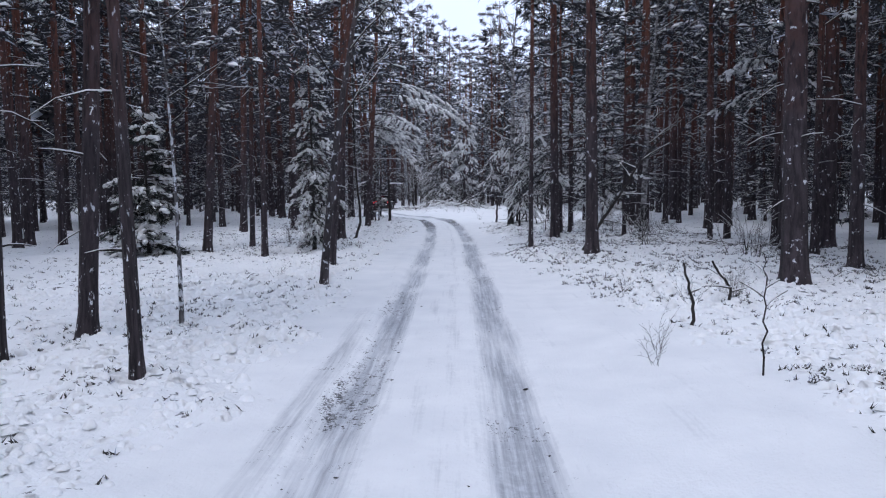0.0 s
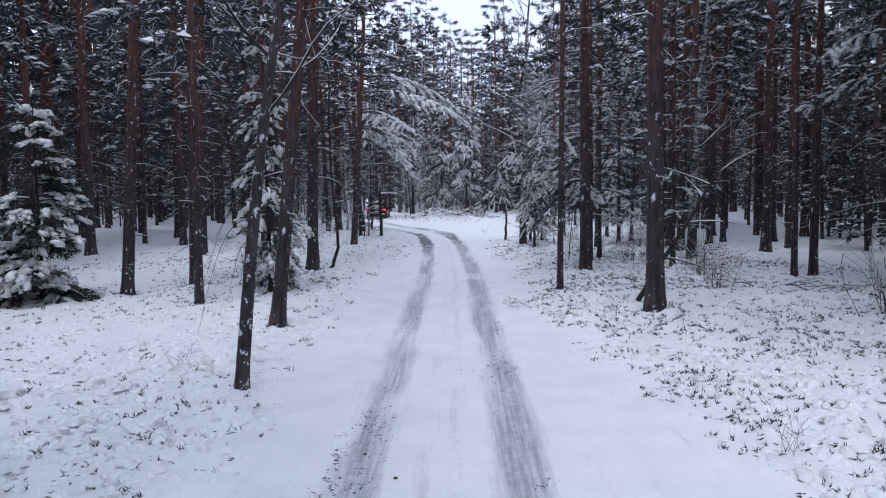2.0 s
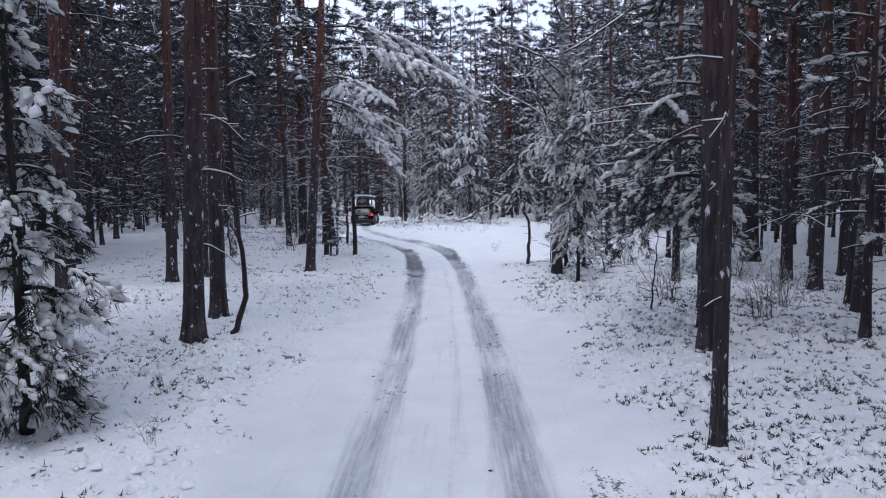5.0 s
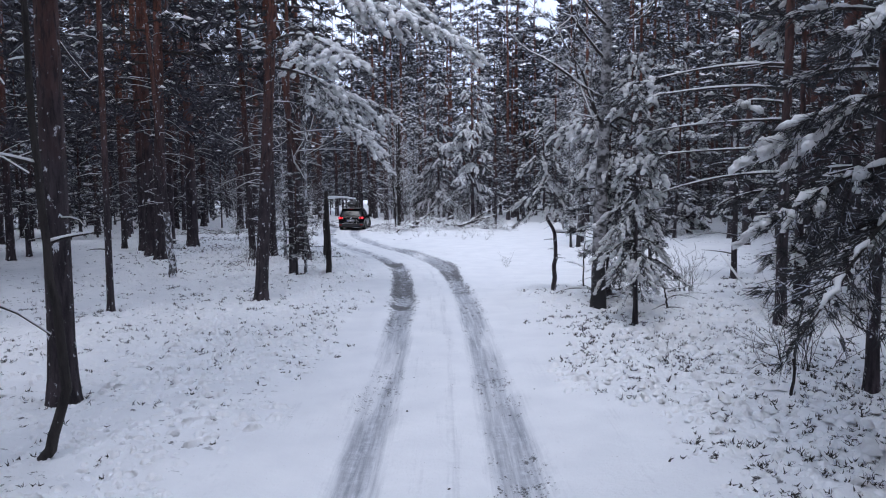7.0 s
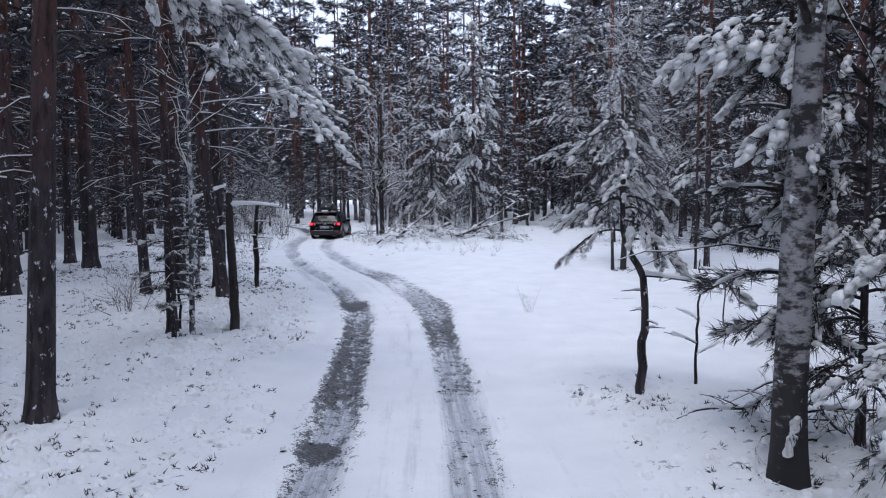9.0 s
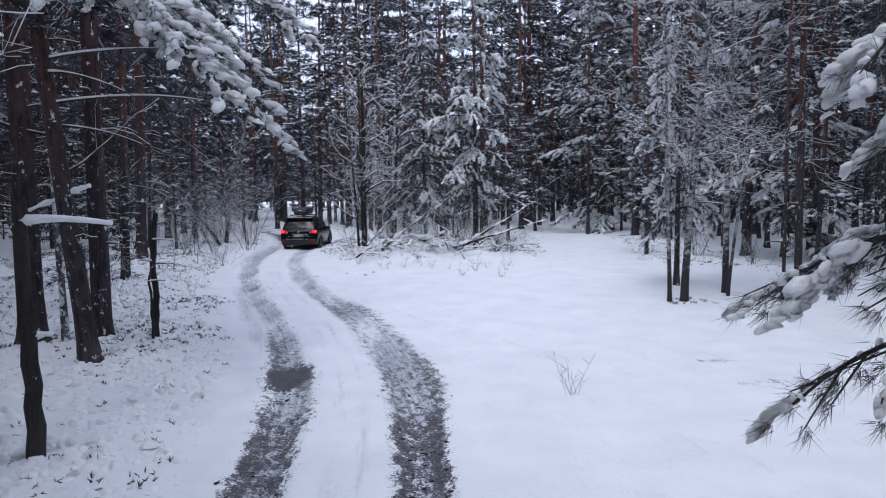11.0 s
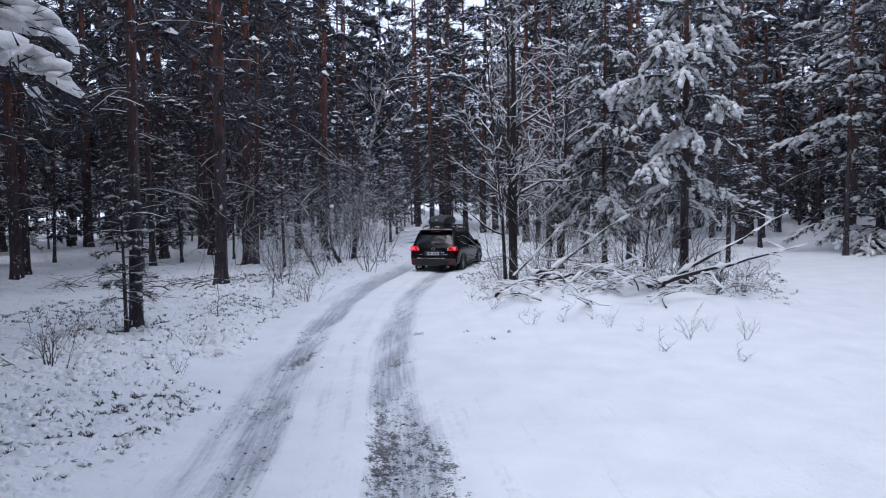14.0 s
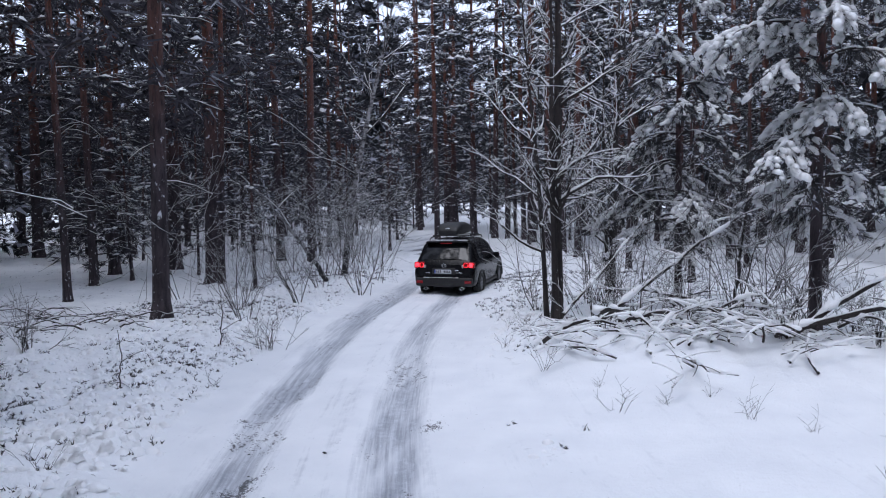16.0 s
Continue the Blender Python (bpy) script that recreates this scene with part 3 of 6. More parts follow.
def pine_parts(seed, height, d, base, reach, limbs, twigs, tuft, dead=14, count=7, level=1, snow=1.0, dead_low=1.4, sides=9, needle_w=0.08):
    rng = np.random.default_rng(seed)
    line = trunk_line(height, rng)
    trunk = Heap()
    tube(trunk, line, trunk_radius(line[:, 2], height, d), sides, True, 0.05, rng)
    cr = Crown(rng)
    for k in range(dead):
        z = dead_low + (base + 1.5 - dead_low) * ((k + rng.uniform(0, 1)) / max(dead, 1)) ** 0.85
        p = on_line(line, z)
        ln = rng.uniform(0.35, 1.0) + 0.9 * (z / base) * rng.uniform(0, 1)
        pts = limb_curve(p, rng.uniform(0, 6.28), ln, rng.uniform(-0.1, 0.35), rng.uniform(0.1, 0.5), rng, 4, 0.1)
        cr.bare(pts, rng.uniform(0.010, 0.022), 0.62, 3)
        if ln > 1.0:
            m = pts[2]
            cr.bare(limb_curve(m, rng.uniform(0, 6.28), ln * 0.4, 0.1, 0.3, rng, 3), 0.008, 0.7)
    for k in range(limbs):
        f = (k + rng.uniform(0, 0.9)) / limbs
        z = base + (height - base - 0.3) * f
        ln = reach * (1.0 - 0.72 * f ** 1.4) * rng.uniform(0.65, 1.15) * (0.6 + 0.4 * min(1, f * 6))
        cr.leafy(on_line(line, z), k * 2.4 + rng.uniform(-0.5, 0.5), ln, 0.1 + 0.45 * f, 0.35 - 0.2 * f, 0.018 + 0.012 * ln, twigs, tuft, snow, 0.3, level)
    cr.finish(count, tuft * 0.95, needle_w * tuft / 0.3)
    return trunk, cr


def spruce_parts(seed, height, width, d, step=0.3, per=7, snow=1.0, base=0.25, tuft=0.2, level=2, sag=0.45, count=8, hang=0.3, rise=0.15, needle=0.2, fat=0.85, thick=0.09, waist=0.0, round_top=False):
    rng = np.random.default_rng(seed)
    line = trunk_line(height, rng, 0.008, 10)
    trunk = Heap()
    tube(trunk, line, trunk_radius(line[:, 2], height, d), 8, True, 0.04, rng)
    cr = Crown(rng)
    z = base
    while z < height - 0.15:
        f = (z - base) / (height - base)
        ln = width / 2 * (1 - f) ** 0.8 * (1 - waist * (1 - min(1.0, f / 0.3)) ** 1.5) + 0.12
        if round_top:
            ln = width / 2 * math.sqrt(max(0.0, 1 - ((f - 0.38) / 0.64) ** 2)) + 0.12
        for k in range(max(3, int(per * (1 - 0.35 * f)))):
            cr.leafy(on_line(line, z + rng.uniform(-0.1, 0.1)), rng.uniform(0, 6.28), ln * rng.uniform(0.5, 1.12), rise + 0.3 * f, sag * (1 - 0.6 * f), 0.012 + 0.008 * ln,
                     min(14, max(3, int(6 * ln / 0.8))), tuft, snow, 0.25, level, hang, fat)
        z += step * rng.uniform(0.8, 1.2)
    cr.finish(count, needle, thick * needle, 0.65)
    lumps(cr.snow, [line[-1]], [(0, 0, 1)], [(0.16, 0.05, 0.05)], rng, 1)
    return trunk, cr


def grow(cr, p, d, length, r, depth, rng, snow, bark=None, fork=3, bend=0.25):
    """A bare limb with forks; snow lies along the flatter ones."""
    k = 5 if r > 0.015 else 4
    pts = [np.array(p, float)]
    d = unit(d)
    for i in range(k - 1):
        d = unit(d + rng.normal(0, bend * 0.35, 3) + np.array([0, 0, 0.06]))
        pts.append(pts[-1] + d * length / (k - 1))
    pts = np.array(pts)
    flat = math.sqrt(max(0.0, 1 - d[2] ** 2))
    wood = bark if bark is not None else cr.limb
    rad = np.linspace(r, r * 0.55 if depth else 0.003, k)
    tube(wood, pts, rad, 6 if r > 0.03 else 4 if r > 0.012 else 3, False)
    if snow > 0:
        lift = pts + np.stack([np.zeros(k), np.zeros(k), rad * 0.75 + 0.004], -1)
        tube(cr.snow, lift, (rad * 0.6 + 0.0055) * snow * (0.25 + 0.8 * flat) * rng.uniform(0.5, 1.25, k), 4 if r > 0.012 else 3, True)
    if depth:
        for j in range(fork):
            s = int(rng.integers(1, k)) if j else k - 1
            e = unit(d + rng.normal(0, 0.55, 3) * (0.6 if j == 0 else 1.1))
            grow(cr, pts[s], e, length * rng.uniform(0.5, 0.8), max(0.004, rad[s] * rng.uniform(0.5, 0.8)), depth - 1, rng, snow, None, fork, bend)


def bare_parts(seed, height, d, stems=1, depth=3, snow=1.0, lean=(0, 0), limbs=10, low=0.2, fork=3, tilt=0.9, stout=1.0, reach=1.0, bend=0.25):
    rng = np.random.default_rng(seed)
    cr = Crown(rng)
    trunk = Heap()
    for s in range(stems):
        h = height * (1 if s == 0 else rng.uniform(0.6, 0.95))
        line = trunk_line(h, rng, 0.03, 9)
        a = rng.uniform(0, 6.28)
        zf = np.clip(line[:, 2:3] / h, 0, 1)
        line[:, :2] += zf ** 1.2 * h * (np.array([lean]) + (0.055 * s * np.array([[math.cos(a), math.sin(a)]]))) + (0.12 * s) * np.array([[math.cos(a), math.sin(a)]])
        dd = d * (1 if s == 0 else rng.uniform(0.45, 0.7))
        tube(trunk, line, trunk_radius(line[:, 2], h, dd, 0.25), 8, True, 0.06, rng)
        n = int(limbs * (1 if s == 0 else 0.6))
        for k in range(n):
            z = h * (low + (0.95 - low) * (k + rng.uniform(0, 1)) / n)
            az = rng.uniform(0, 6.28)
            dirn = np.array([math.cos(az), math.sin(az), rng.uniform(0.3, 1.0) * tilt])
            grow(cr, on_line(line, z), dirn, (0.9 + 0.22 * (h - z)) * reach * rng.uniform(0.5, 1.0), (0.014 + 0.022 * dd / 0.2 * (1 - z / h)) * stout, depth - 1, rng, snow, None, fork, bend)
    return trunk, cr


def assemble(name, label, category, parts_of, bark, needles, group="", at=None):
    trunk, cr = parts_of
    ob = thing(name, label, category, group, at=at)
    part("trunk", trunk, bark, ob)
    if cr.limb.v:
        tagged(part("crown_wood", cr.limb, TWIG, ob), kind="stuff")
    if cr.needle.v:
        tagged(part("foliage", cr.needle, needles, ob, "dark green needles", False), kind="stuff")
    if cr.snow.v:
        tagged(part("snow_cover", cr.snow, SNOW, ob, "white snow lying on the branches"), kind="stuff")
    return ob


def stand(x, y, turn=0.0, s=1.0, sz=None, lean=(0.0, 0.0), sink=0.03):
    z = float(land(x, y)) - sink
    return pose(x, y, z, lean[1], lean[0], 0) @ pose(0, 0, 0, 0, 0, turn) @ Matrix.Diagonal((s, s, sz or s, 1))


used = set()


def plant(proto, m, girth=None, label=""):
    """Puts the prototype itself, or a copy of it, at m; girth: the trunk's thickness over the prototype's."""
    if proto.name in used:
        ob = copy_thing(proto, m)
    else:
        ob = proto
        used.add(proto.name)
    ob.matrix_basis = m
    if girth:
        for c in ob.children:
            if c.name.split(".")[0] == "trunk":
                c.scale = (girth, girth, 1)
    if label:
        ob["label"] = label
    return ob


PINE_LABEL = "tall Scots pine with dark flaking bark and snow-dusted branches"
PINES = [assemble("pine_tree", PINE_LABEL, "tree", pine_parts(s, h, 0.36, b, r, n, 6, 0.46, dead, 13, 0, 1.5, 1.4, 9, 0.042), PINE_BARK, NEEDLES, "forest pines")
         for s, h, b, r, n, dead in ((1, 21, 7.5, 3.0, 28, 11), (2, 19, 6.2, 2.8, 28, 14), (3, 23, 9.0, 3.2, 28, 9))]
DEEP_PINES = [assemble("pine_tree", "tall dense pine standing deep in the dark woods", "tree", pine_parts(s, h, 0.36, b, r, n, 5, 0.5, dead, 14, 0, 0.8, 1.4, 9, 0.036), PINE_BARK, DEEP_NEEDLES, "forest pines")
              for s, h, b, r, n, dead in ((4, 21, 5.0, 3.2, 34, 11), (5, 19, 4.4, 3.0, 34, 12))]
LOW_PINES = [assemble("young_pine", "slender pine with snow-laden low branches", "tree", pine_parts(s, h, 0.2, b, r, n, 6, 0.32, 5, 11, 1, 1.5, 0.8, 8, 0.036), PINE_BARK, NEEDLES, "understorey pines")
             for s, h, b, r, n in ((11, 11, 1.8, 1.7, 36), (12, 8, 1.2, 1.5, 32), (13, 14, 3.2, 2.0, 38))]

NEAR_PINES = [assemble("young_pine", "slender pine with drooping snowy branches", "tree", pine_parts(s, h, 0.17, b, r, n, 6, 0.26, 7, 14, 2, 0.85, 0.7, 8, 0.022), PINE_BARK, DARK_NEEDLES, "understorey pines")
              for s, h, b, r, n in ((14, 9.5, 1.7, 1.6, 30), (15, 7, 1.2, 1.4, 26))]

# standing pines along the road: x, y, thickness
PINES_WEST = [(-5.61, 9.0, .13, 1), (-5.25, 10.5, .27, 4), (-3.33, 7.7, .15, -1), (-8.45, 25.8, .32, 4), (-10.6, 38.4, .38, 2), (-24, 41.6, .5, 0), (-6.05, 24.4, .22, 0.5), (-3.3, 20.9, .29, 6),
              (-4.37, 30.8, .38, 1.8), (-4.85, 33.8, .36, 0.5), (-8.3, 40.2, .34, 1), (-10.3, 37.4, .28, 1), (-15.5, 38.3, .45, 0), (-7.38, 40.7, .16, 0), (-8.7, 48.1, .18, -4), (-7.3, 27.6, .2, 1)]
PINES_WEST_FURTHER = [(-11.1, 53.2, .48, 1), (-12.1, 59.8, .55, 0), (-6.8, 53.8, .46, 0), (-7.35, 53.1, .27, -2), (-12.2, 55.0, .5, 0), (-14.0, 62, .38, 1), (-19, 68, .4, 0),
                      (-5.75, 54.3, .36, 0.5), (-9.4, 63.6, .27, 2), (-11.95, 71.0, .42, 2), (-14.8, 77.7, .5, 1), (-14.1, 77.1, .22, 2), (-20.2, 79.5, .4, 0)]
PINES_WEST_FAR = [(-18.5, 76.4, .26, 0), (-30, 86, .55, 1), (-33, 88, .45, 0), (-19.5, 118, .7, 0), (-20.5, 121, .6, 0), (-15, 112.5, .5, 1), (-16, 116, .7, 0), (-21, 84, .6, 0), (-38, 98, .5, 0), (-25, 99, .55, 0)]
PINES_EAST = [(3.05, 25.0, .16, 0.5), (4.56, 29.3, .37, -0.5), (4.42, 21.3, .38, -0.6), (9.6, 34.1, .32, 0), (9.9, 36.4, .34, 1), (10.0, 38.2, .32, 0), (12.0, 38.9, .28, 0), (13.2, 35.9, .4, 0),
              (9.9, 26.7, .18, -1), (10.85, 27.5, .25, 0), (10.7, 23.2, .13, 1), (10.5, 22.2, .33, 0), (7.55, 15.4, .54, -1.5), (10.35, 18.0, .34, -1), (12.0, 22.5, .48, 0), (10.9, 21.1, .23, 0)]
PINES_AHEAD = [(-5, 91, .4, 0), (-2, 94, .36, 1), (1, 91.5, .42, 0), (4, 96, .4, -1), (-6.6, 97, .45, 0), (-9.5, 101, .4, 1), (-1, 100, .5, 0), (2.6, 103, .44, 0), (-4, 105, .4, 1), (6.4, 92.5, .36, 0), (-8, 109, .4, 0), (-11.5, 104, .42, 0), (-14, 108, .4, 1), (-15.5, 112, .45, 0), (-12.3, 97.5, .36, 0), (-18, 113, .4, 0),
               (0.5, 108, .4, 0), (5.5, 107, .4, 0), (-3.4, 88.2, .3, 0), (3.0, 89.4, .32, 0)]
PINES_EAST_FURTHER = [(16.3, 26.7, .25, 0), (15.8, 41.3, .55, 0), (11.4, 43.9, .6, -1), (15.9, 50.2, .41, 0), (13.2, 50.1, .33, 0), (9.5, 58.2, .19, 0), (9.05, 58.0, .09, 0), (7.75, 99.5, .66, 0), (11.6, 81.2, .39, 0), (12.6, 95, .4, 0), (15.2, 91.5, .45, 0), (10.4, 104, .4, 0), (17, 99, .4, 1), (14, 109, .45, 0), (15.5, 84, .4, 0), (18, 90, .4, 0)]
taken = []
rnd = np.random.default_rng(77)
for x, y, d, tip in PINES_WEST + PINES_WEST_FURTHER + PINES_WEST_FAR + PINES_EAST + PINES_EAST_FURTHER + PINES_AHEAD:
    s = (0.8 + 0.4 * min(1.0, d / 0.4)) * (0.82 if y > 88 and 0.01 < x / y < 0.06 else 1.0)
    m = stand(x, y, rnd.uniform(0, 360), s, s * rnd.uniform(0.9, 1.05), (tip, rnd.uniform(-0.6, 0.6)))
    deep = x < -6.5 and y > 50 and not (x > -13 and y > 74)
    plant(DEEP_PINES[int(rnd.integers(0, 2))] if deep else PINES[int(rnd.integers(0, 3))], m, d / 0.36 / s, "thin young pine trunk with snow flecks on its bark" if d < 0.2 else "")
    taken.append((x, y))

# snow-laden young pines and spruces that the camera passes
NAMED_LOW = [(5.9, 33.5, 1.0, 0), (4.3, 41.6, 0.8, 1), (-4.4, 47.2, 0.5, 1), (7.6, 30.2, 1.0, 2), (8.9, 45.5, 1.0, 0), (6.9, 47.2, 0.75, 1), (-7.9, 57.5, 0.55, 1),
             (9.6, 84.5, 1.1, 2), (12.4, 77.5, 1.1, 0), (13.6, 73.5, 1.0, 2), (0.7, 79.5, 1.05, 2), (4.2, 78.5, 0.9, 0), (-1.2, 83.5, 1.1, 2), (3.2, 86, 1.1, 0), (-13.4, 92.0, 0.8, 1), (-17.6, 96.5, 0.9, 0), (-16.0, 101.0, 0.9, 1), (-20.4, 105.0, 1.0, 0)]
for x, y, s, k in NAMED_LOW:
    plant(NEAR_PINES[k % 2] if y < 50 else LOW_PINES[k], stand(x, y, rnd.uniform(0, 360), s))
    taken.append((x, y))

assemble("young_spruce", "young spruce with thick pads of fresh snow", "tree", spruce_parts(21, 5.2, 3.1, 0.14, 0.40, 6, 1.5, 0.3, 0.24, 2, 0.6, 17, 0.35, 0.15, 0.21, 1.25, 0.13), SPRUCE_BARK, SPRUCE_NEEDLES, at=stand(-10.05, 24.6))
assemble("young_spruce", "sparse dark spruce with snow on its drooping branches", "tree", spruce_parts(22, 7.2, 2.4, 0.13, 0.38, 5, 1.4, 0.5, 0.22, 2, 0.75, 11, 0.6, 0.2, 0.17, 0.9, 0.11, 0.4), SPRUCE_BARK, SPRUCE_NEEDLES, at=stand(-4.62, 25.9))
assemble("laden_pine", "bushy pine bowed under heavy clumps of snow", "tree", spruce_parts(23, 11.0, 5.0, 0.24, 0.62, 5, 1.35, 2.3, 0.3, 2, 0.65, 14, 0.8, 0.3, 0.2, 1.15, 0.08, 0.65), PINE_BARK, DARK_NEEDLES, at=stand(2.15, 70.4))
taken += [(-10.05, 24.6), (-4.85, 25.3), (2.15, 70.4), (-2.65, 72), (0, 73.6), (6.5, 57.6), (8.1, 59.2), (3.8, 40.4), (3.2, 43.2), (4.1, 38.4)]

# ---- the forest behind ----
def free(x, y, gap):
    if y < 112 and abs(float(road_dist(x, y))) < 3.4 or float(clearing(x, y)) > 0.05:
        return False
    if -6 < x < 9 and y < 88:
        return False
    if y < 58 and abs(x - 0.5) < 3.6:
        return False
    return all((x - a) ** 2 + (y - b) ** 2 > gap * gap for a, b in taken)


def along_the_bend(x, y):
    """The strip of thin growth where the road goes on past the bend."""
    return 78 < y < 104 and abs(x + 0.5 + 0.39 * (y - 55)) < 1.5


def scatter(n, x0, x1, y0, y1, gap, seed):
    r, out, tries = np.random.default_rng(seed), [], 0
    while len(out) < n and tries < n * 40:
        tries += 1
        x, y = r.uniform(x0, x1), r.uniform(y0, y1)
        if free(x, y, gap) and not along_the_bend(x, y):
            out.append((x, y))
            taken.append((x, y))
    return out


# Trees beside the start are out of view, added to shade the road.
for x, y in scatter(330, -32, 32, -6, 105, 1.5, 5):
    if -13 < x < 13 and y < 66 or -12.5 < x < 0 and y < 82:
        continue
    d = rnd.uniform(0.2, 0.45)
    s = (0.85 + 0.3 * d / 0.4) * (0.82 if y > 88 and 0.01 < x / y < 0.06 else 1.0)
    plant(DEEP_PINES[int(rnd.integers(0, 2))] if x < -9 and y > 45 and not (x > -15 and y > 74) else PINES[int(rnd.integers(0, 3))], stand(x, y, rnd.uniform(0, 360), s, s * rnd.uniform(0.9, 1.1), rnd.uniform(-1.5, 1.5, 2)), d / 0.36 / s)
for x, y in scatter(190, -30, 34, 38, 118, 1.3, 6):
    if -15 < x < 7 and y < 76 or x < -14 and rnd.uniform() < 0.6:
        continue
    plant(LOW_PINES[int(rnd.integers(0, 3))], stand(x, y, rnd.uniform(0, 360), rnd.uniform(0.5, 1.1), None, rnd.uniform(-3, 3, 2)))


plant(NEAR_PINES[1], stand(-9.25, 63.1, 70, 0.52))
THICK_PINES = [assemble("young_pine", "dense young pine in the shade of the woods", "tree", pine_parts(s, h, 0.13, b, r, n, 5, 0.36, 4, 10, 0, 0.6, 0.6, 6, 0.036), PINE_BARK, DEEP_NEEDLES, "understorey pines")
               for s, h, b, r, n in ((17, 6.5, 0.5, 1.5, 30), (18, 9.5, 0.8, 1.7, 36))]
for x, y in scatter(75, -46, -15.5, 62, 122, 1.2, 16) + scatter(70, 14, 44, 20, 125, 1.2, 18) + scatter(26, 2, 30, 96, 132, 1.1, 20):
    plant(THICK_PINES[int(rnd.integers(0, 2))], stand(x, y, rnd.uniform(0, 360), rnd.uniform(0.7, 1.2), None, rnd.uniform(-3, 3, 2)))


def far_woods():
    """The woods further off, with unseen trees behind the start, as one mass."""
    kinds = [pine_parts(31, 22, 0.4, 5.0, 3.8, 22, 3, 1.15, 0, 6, 0, 0.6, 1.5, 4, 0.16), pine_parts(32, 26, 0.45, 6.0, 4.0, 24, 3, 1.2, 0, 6, 0, 0.6, 1.5, 4, 0.16),
             pine_parts(33, 10, 0.16, 0.8, 2.3, 20, 3, 0.8, 0, 6, 0, 0.8, 1.5, 4, 0.11)]
    heaps = [Heap(), Heap(), Heap(), Heap()]
    r = np.random.default_rng(9)
    # The second scatter stands out of view, added to hold back sky light.
    spots = scatter(470, -78, 78, 18, 180, 1.9, 10) + scatter(150, -45, 45, -40, 18, 2.4, 11) + scatter(50, 9, 42, 100, 150, 1.5, 21)
    inner = scatter(12, -52, -15, 74, 128, 1.6, 19)
    for x, y in spots + inner:
        if (x, y) not in inner and (y > 18 and abs(x) < 24 and y < 100 or y <= 18 and abs(x) < 10 and y > -4):
            continue
        k = 2 if y > 88 and 0.015 < x / y < 0.05 else int(r.choice(3, p=[0.33, 0.27, 0.40]))
        a, s = r.uniform(0, 6.28), r.uniform(0.8, 1.2)
        c, n = math.cos(a) * s, math.sin(a) * s
        turn = np.array([[c, -n, 0], [n, c, 0], [0, 0, s]])
        tr, cr = kinds[k]
        for heap, src in zip(heaps, (tr, cr.limb, cr.needle, cr.snow)):
            if src.v:
                v, t = src.arrays()
                heap.add(v @ turn.T + np.array([[x, y, float(land(x, y))]]), t)
    ob = new("far_woods", mesh_of("far_woods", list(zip(heaps, (PINE_BARK, TWIG, NEEDLES, SNOW)))))
    tagged(ob, "dense snowy pine woods in the distance and out of view behind the start", "woods", kind="stuff")


far_woods()

# ---- trees with a shape of their own ----
def custom_trunk(heap, pts, d0, d1, sides=8, seed=0, steps=4):
    """A trunk along bends, smoothed between them."""
    pts = np.array(pts, float)
    s = np.arange(len(pts))
    f = np.linspace(0, len(pts) - 1, (len(pts) - 1) * steps + 1)
    line = np.stack([np.interp(f, s, pts[:, i]) for i in range(3)], -1)
    for _ in range(2):
        line[1:-1] = (line[:-2] + 2 * line[1:-1] + line[2:]) / 4
    line[2:-1] += np.random.default_rng(seed + 500).normal(0, 0.014, (len(line) - 3, 3))
    tube(heap, line, np.linspace(d0 / 2, d1 / 2, len(line)), sides, True, 0.06, np.random.default_rng(seed))
    return line


def bare_tree(name, label, bark, x, y, parts_of, turn=0.0):
    ob = assemble(name, label, "tree", parts_of, bark, NEEDLES, at=stand(x, y, turn))
    return ob


bare_tree("birch_tree", "birch with dark cracked foot and pale speckled bark", BIRCH_BARK, 3.8, 40.4, bare_parts(41, 13, 0.33, 1, 3, 1.2, (0.0, 0.0), 13, 0.3))
LEANING = bare_parts(42, 10, 0.19, 1, 3, 1.0, (0.15, 0.0), 10, 0.35)
for z, az, ln, droop in ((2.3, 3.1, 0.8, 2.2), (2.6, 3.5, 0.6, 1.9), (2.0, 2.8, 0.4, 2.4), (2.9, 3.3, 1.0, 1.2), (2.2, 0.2, 0.4, 2.0)):
    twig_line = limb_curve((0.08 * z, 0, z), az, ln, 0.25, droop, LEANING[1].rng, 9, 0.12)
    LEANING[1].bare(twig_line, 0.007, 0.0, 4, 0.002)
    for j in (3, 5, 7):
        LEANING[1].bare(limb_curve(twig_line[j], az + (-1) ** j * 1.1, 0.22, -0.2, 0.8, LEANING[1].rng, 4), 0.004, 0.0, 3, 0.0015)
bare_tree("birch_tree", "slim leaning birch with dark bark and stuck snow", OLD_BARK, -2.7, 16.2, LEANING)
bare_tree("birch_tree", "thin young birch with snow stuck to its bark", SNOWY_BARK, -4.22, 11.5, bare_parts(43, 5.5, 0.085, 1, 2, 0.6, (0.0, 0.0), 4, 0.5))
bare_tree("birch_tree", "grey birch among the pines", BIRCH_BARK, 9.2, 33.2, bare_parts(44, 13, 0.3, 1, 3, 1.0, (0.04, 0.0), 11, 0.3))
bare_tree("birch_tree", "thin birch with a line of snow up its stem", SNOWY_BARK, -6.2, 53.8, bare_parts(45, 9, 0.14, 1, 3, 1.3, (0.0, 0.0), 9, 0.3))
bare_tree("birch_tree", "thin birch plastered with snow beside the road", SNOWY_BARK, -4.2, 47.6, bare_parts(46, 8, 0.11, 1, 3, 1.2, (0.01, 0.0), 8, 0.35))
bare_tree("birch_tree", "leaning birch with snow-laden branches by the clearing", BIRCH_BARK, 6.55, 57.7, bare_parts(47, 11, 0.19, 1, 4, 1.0, (0.08, 0.03), 22, 0.2, 3, 0.5, 0.6, 0.62, 0.7))
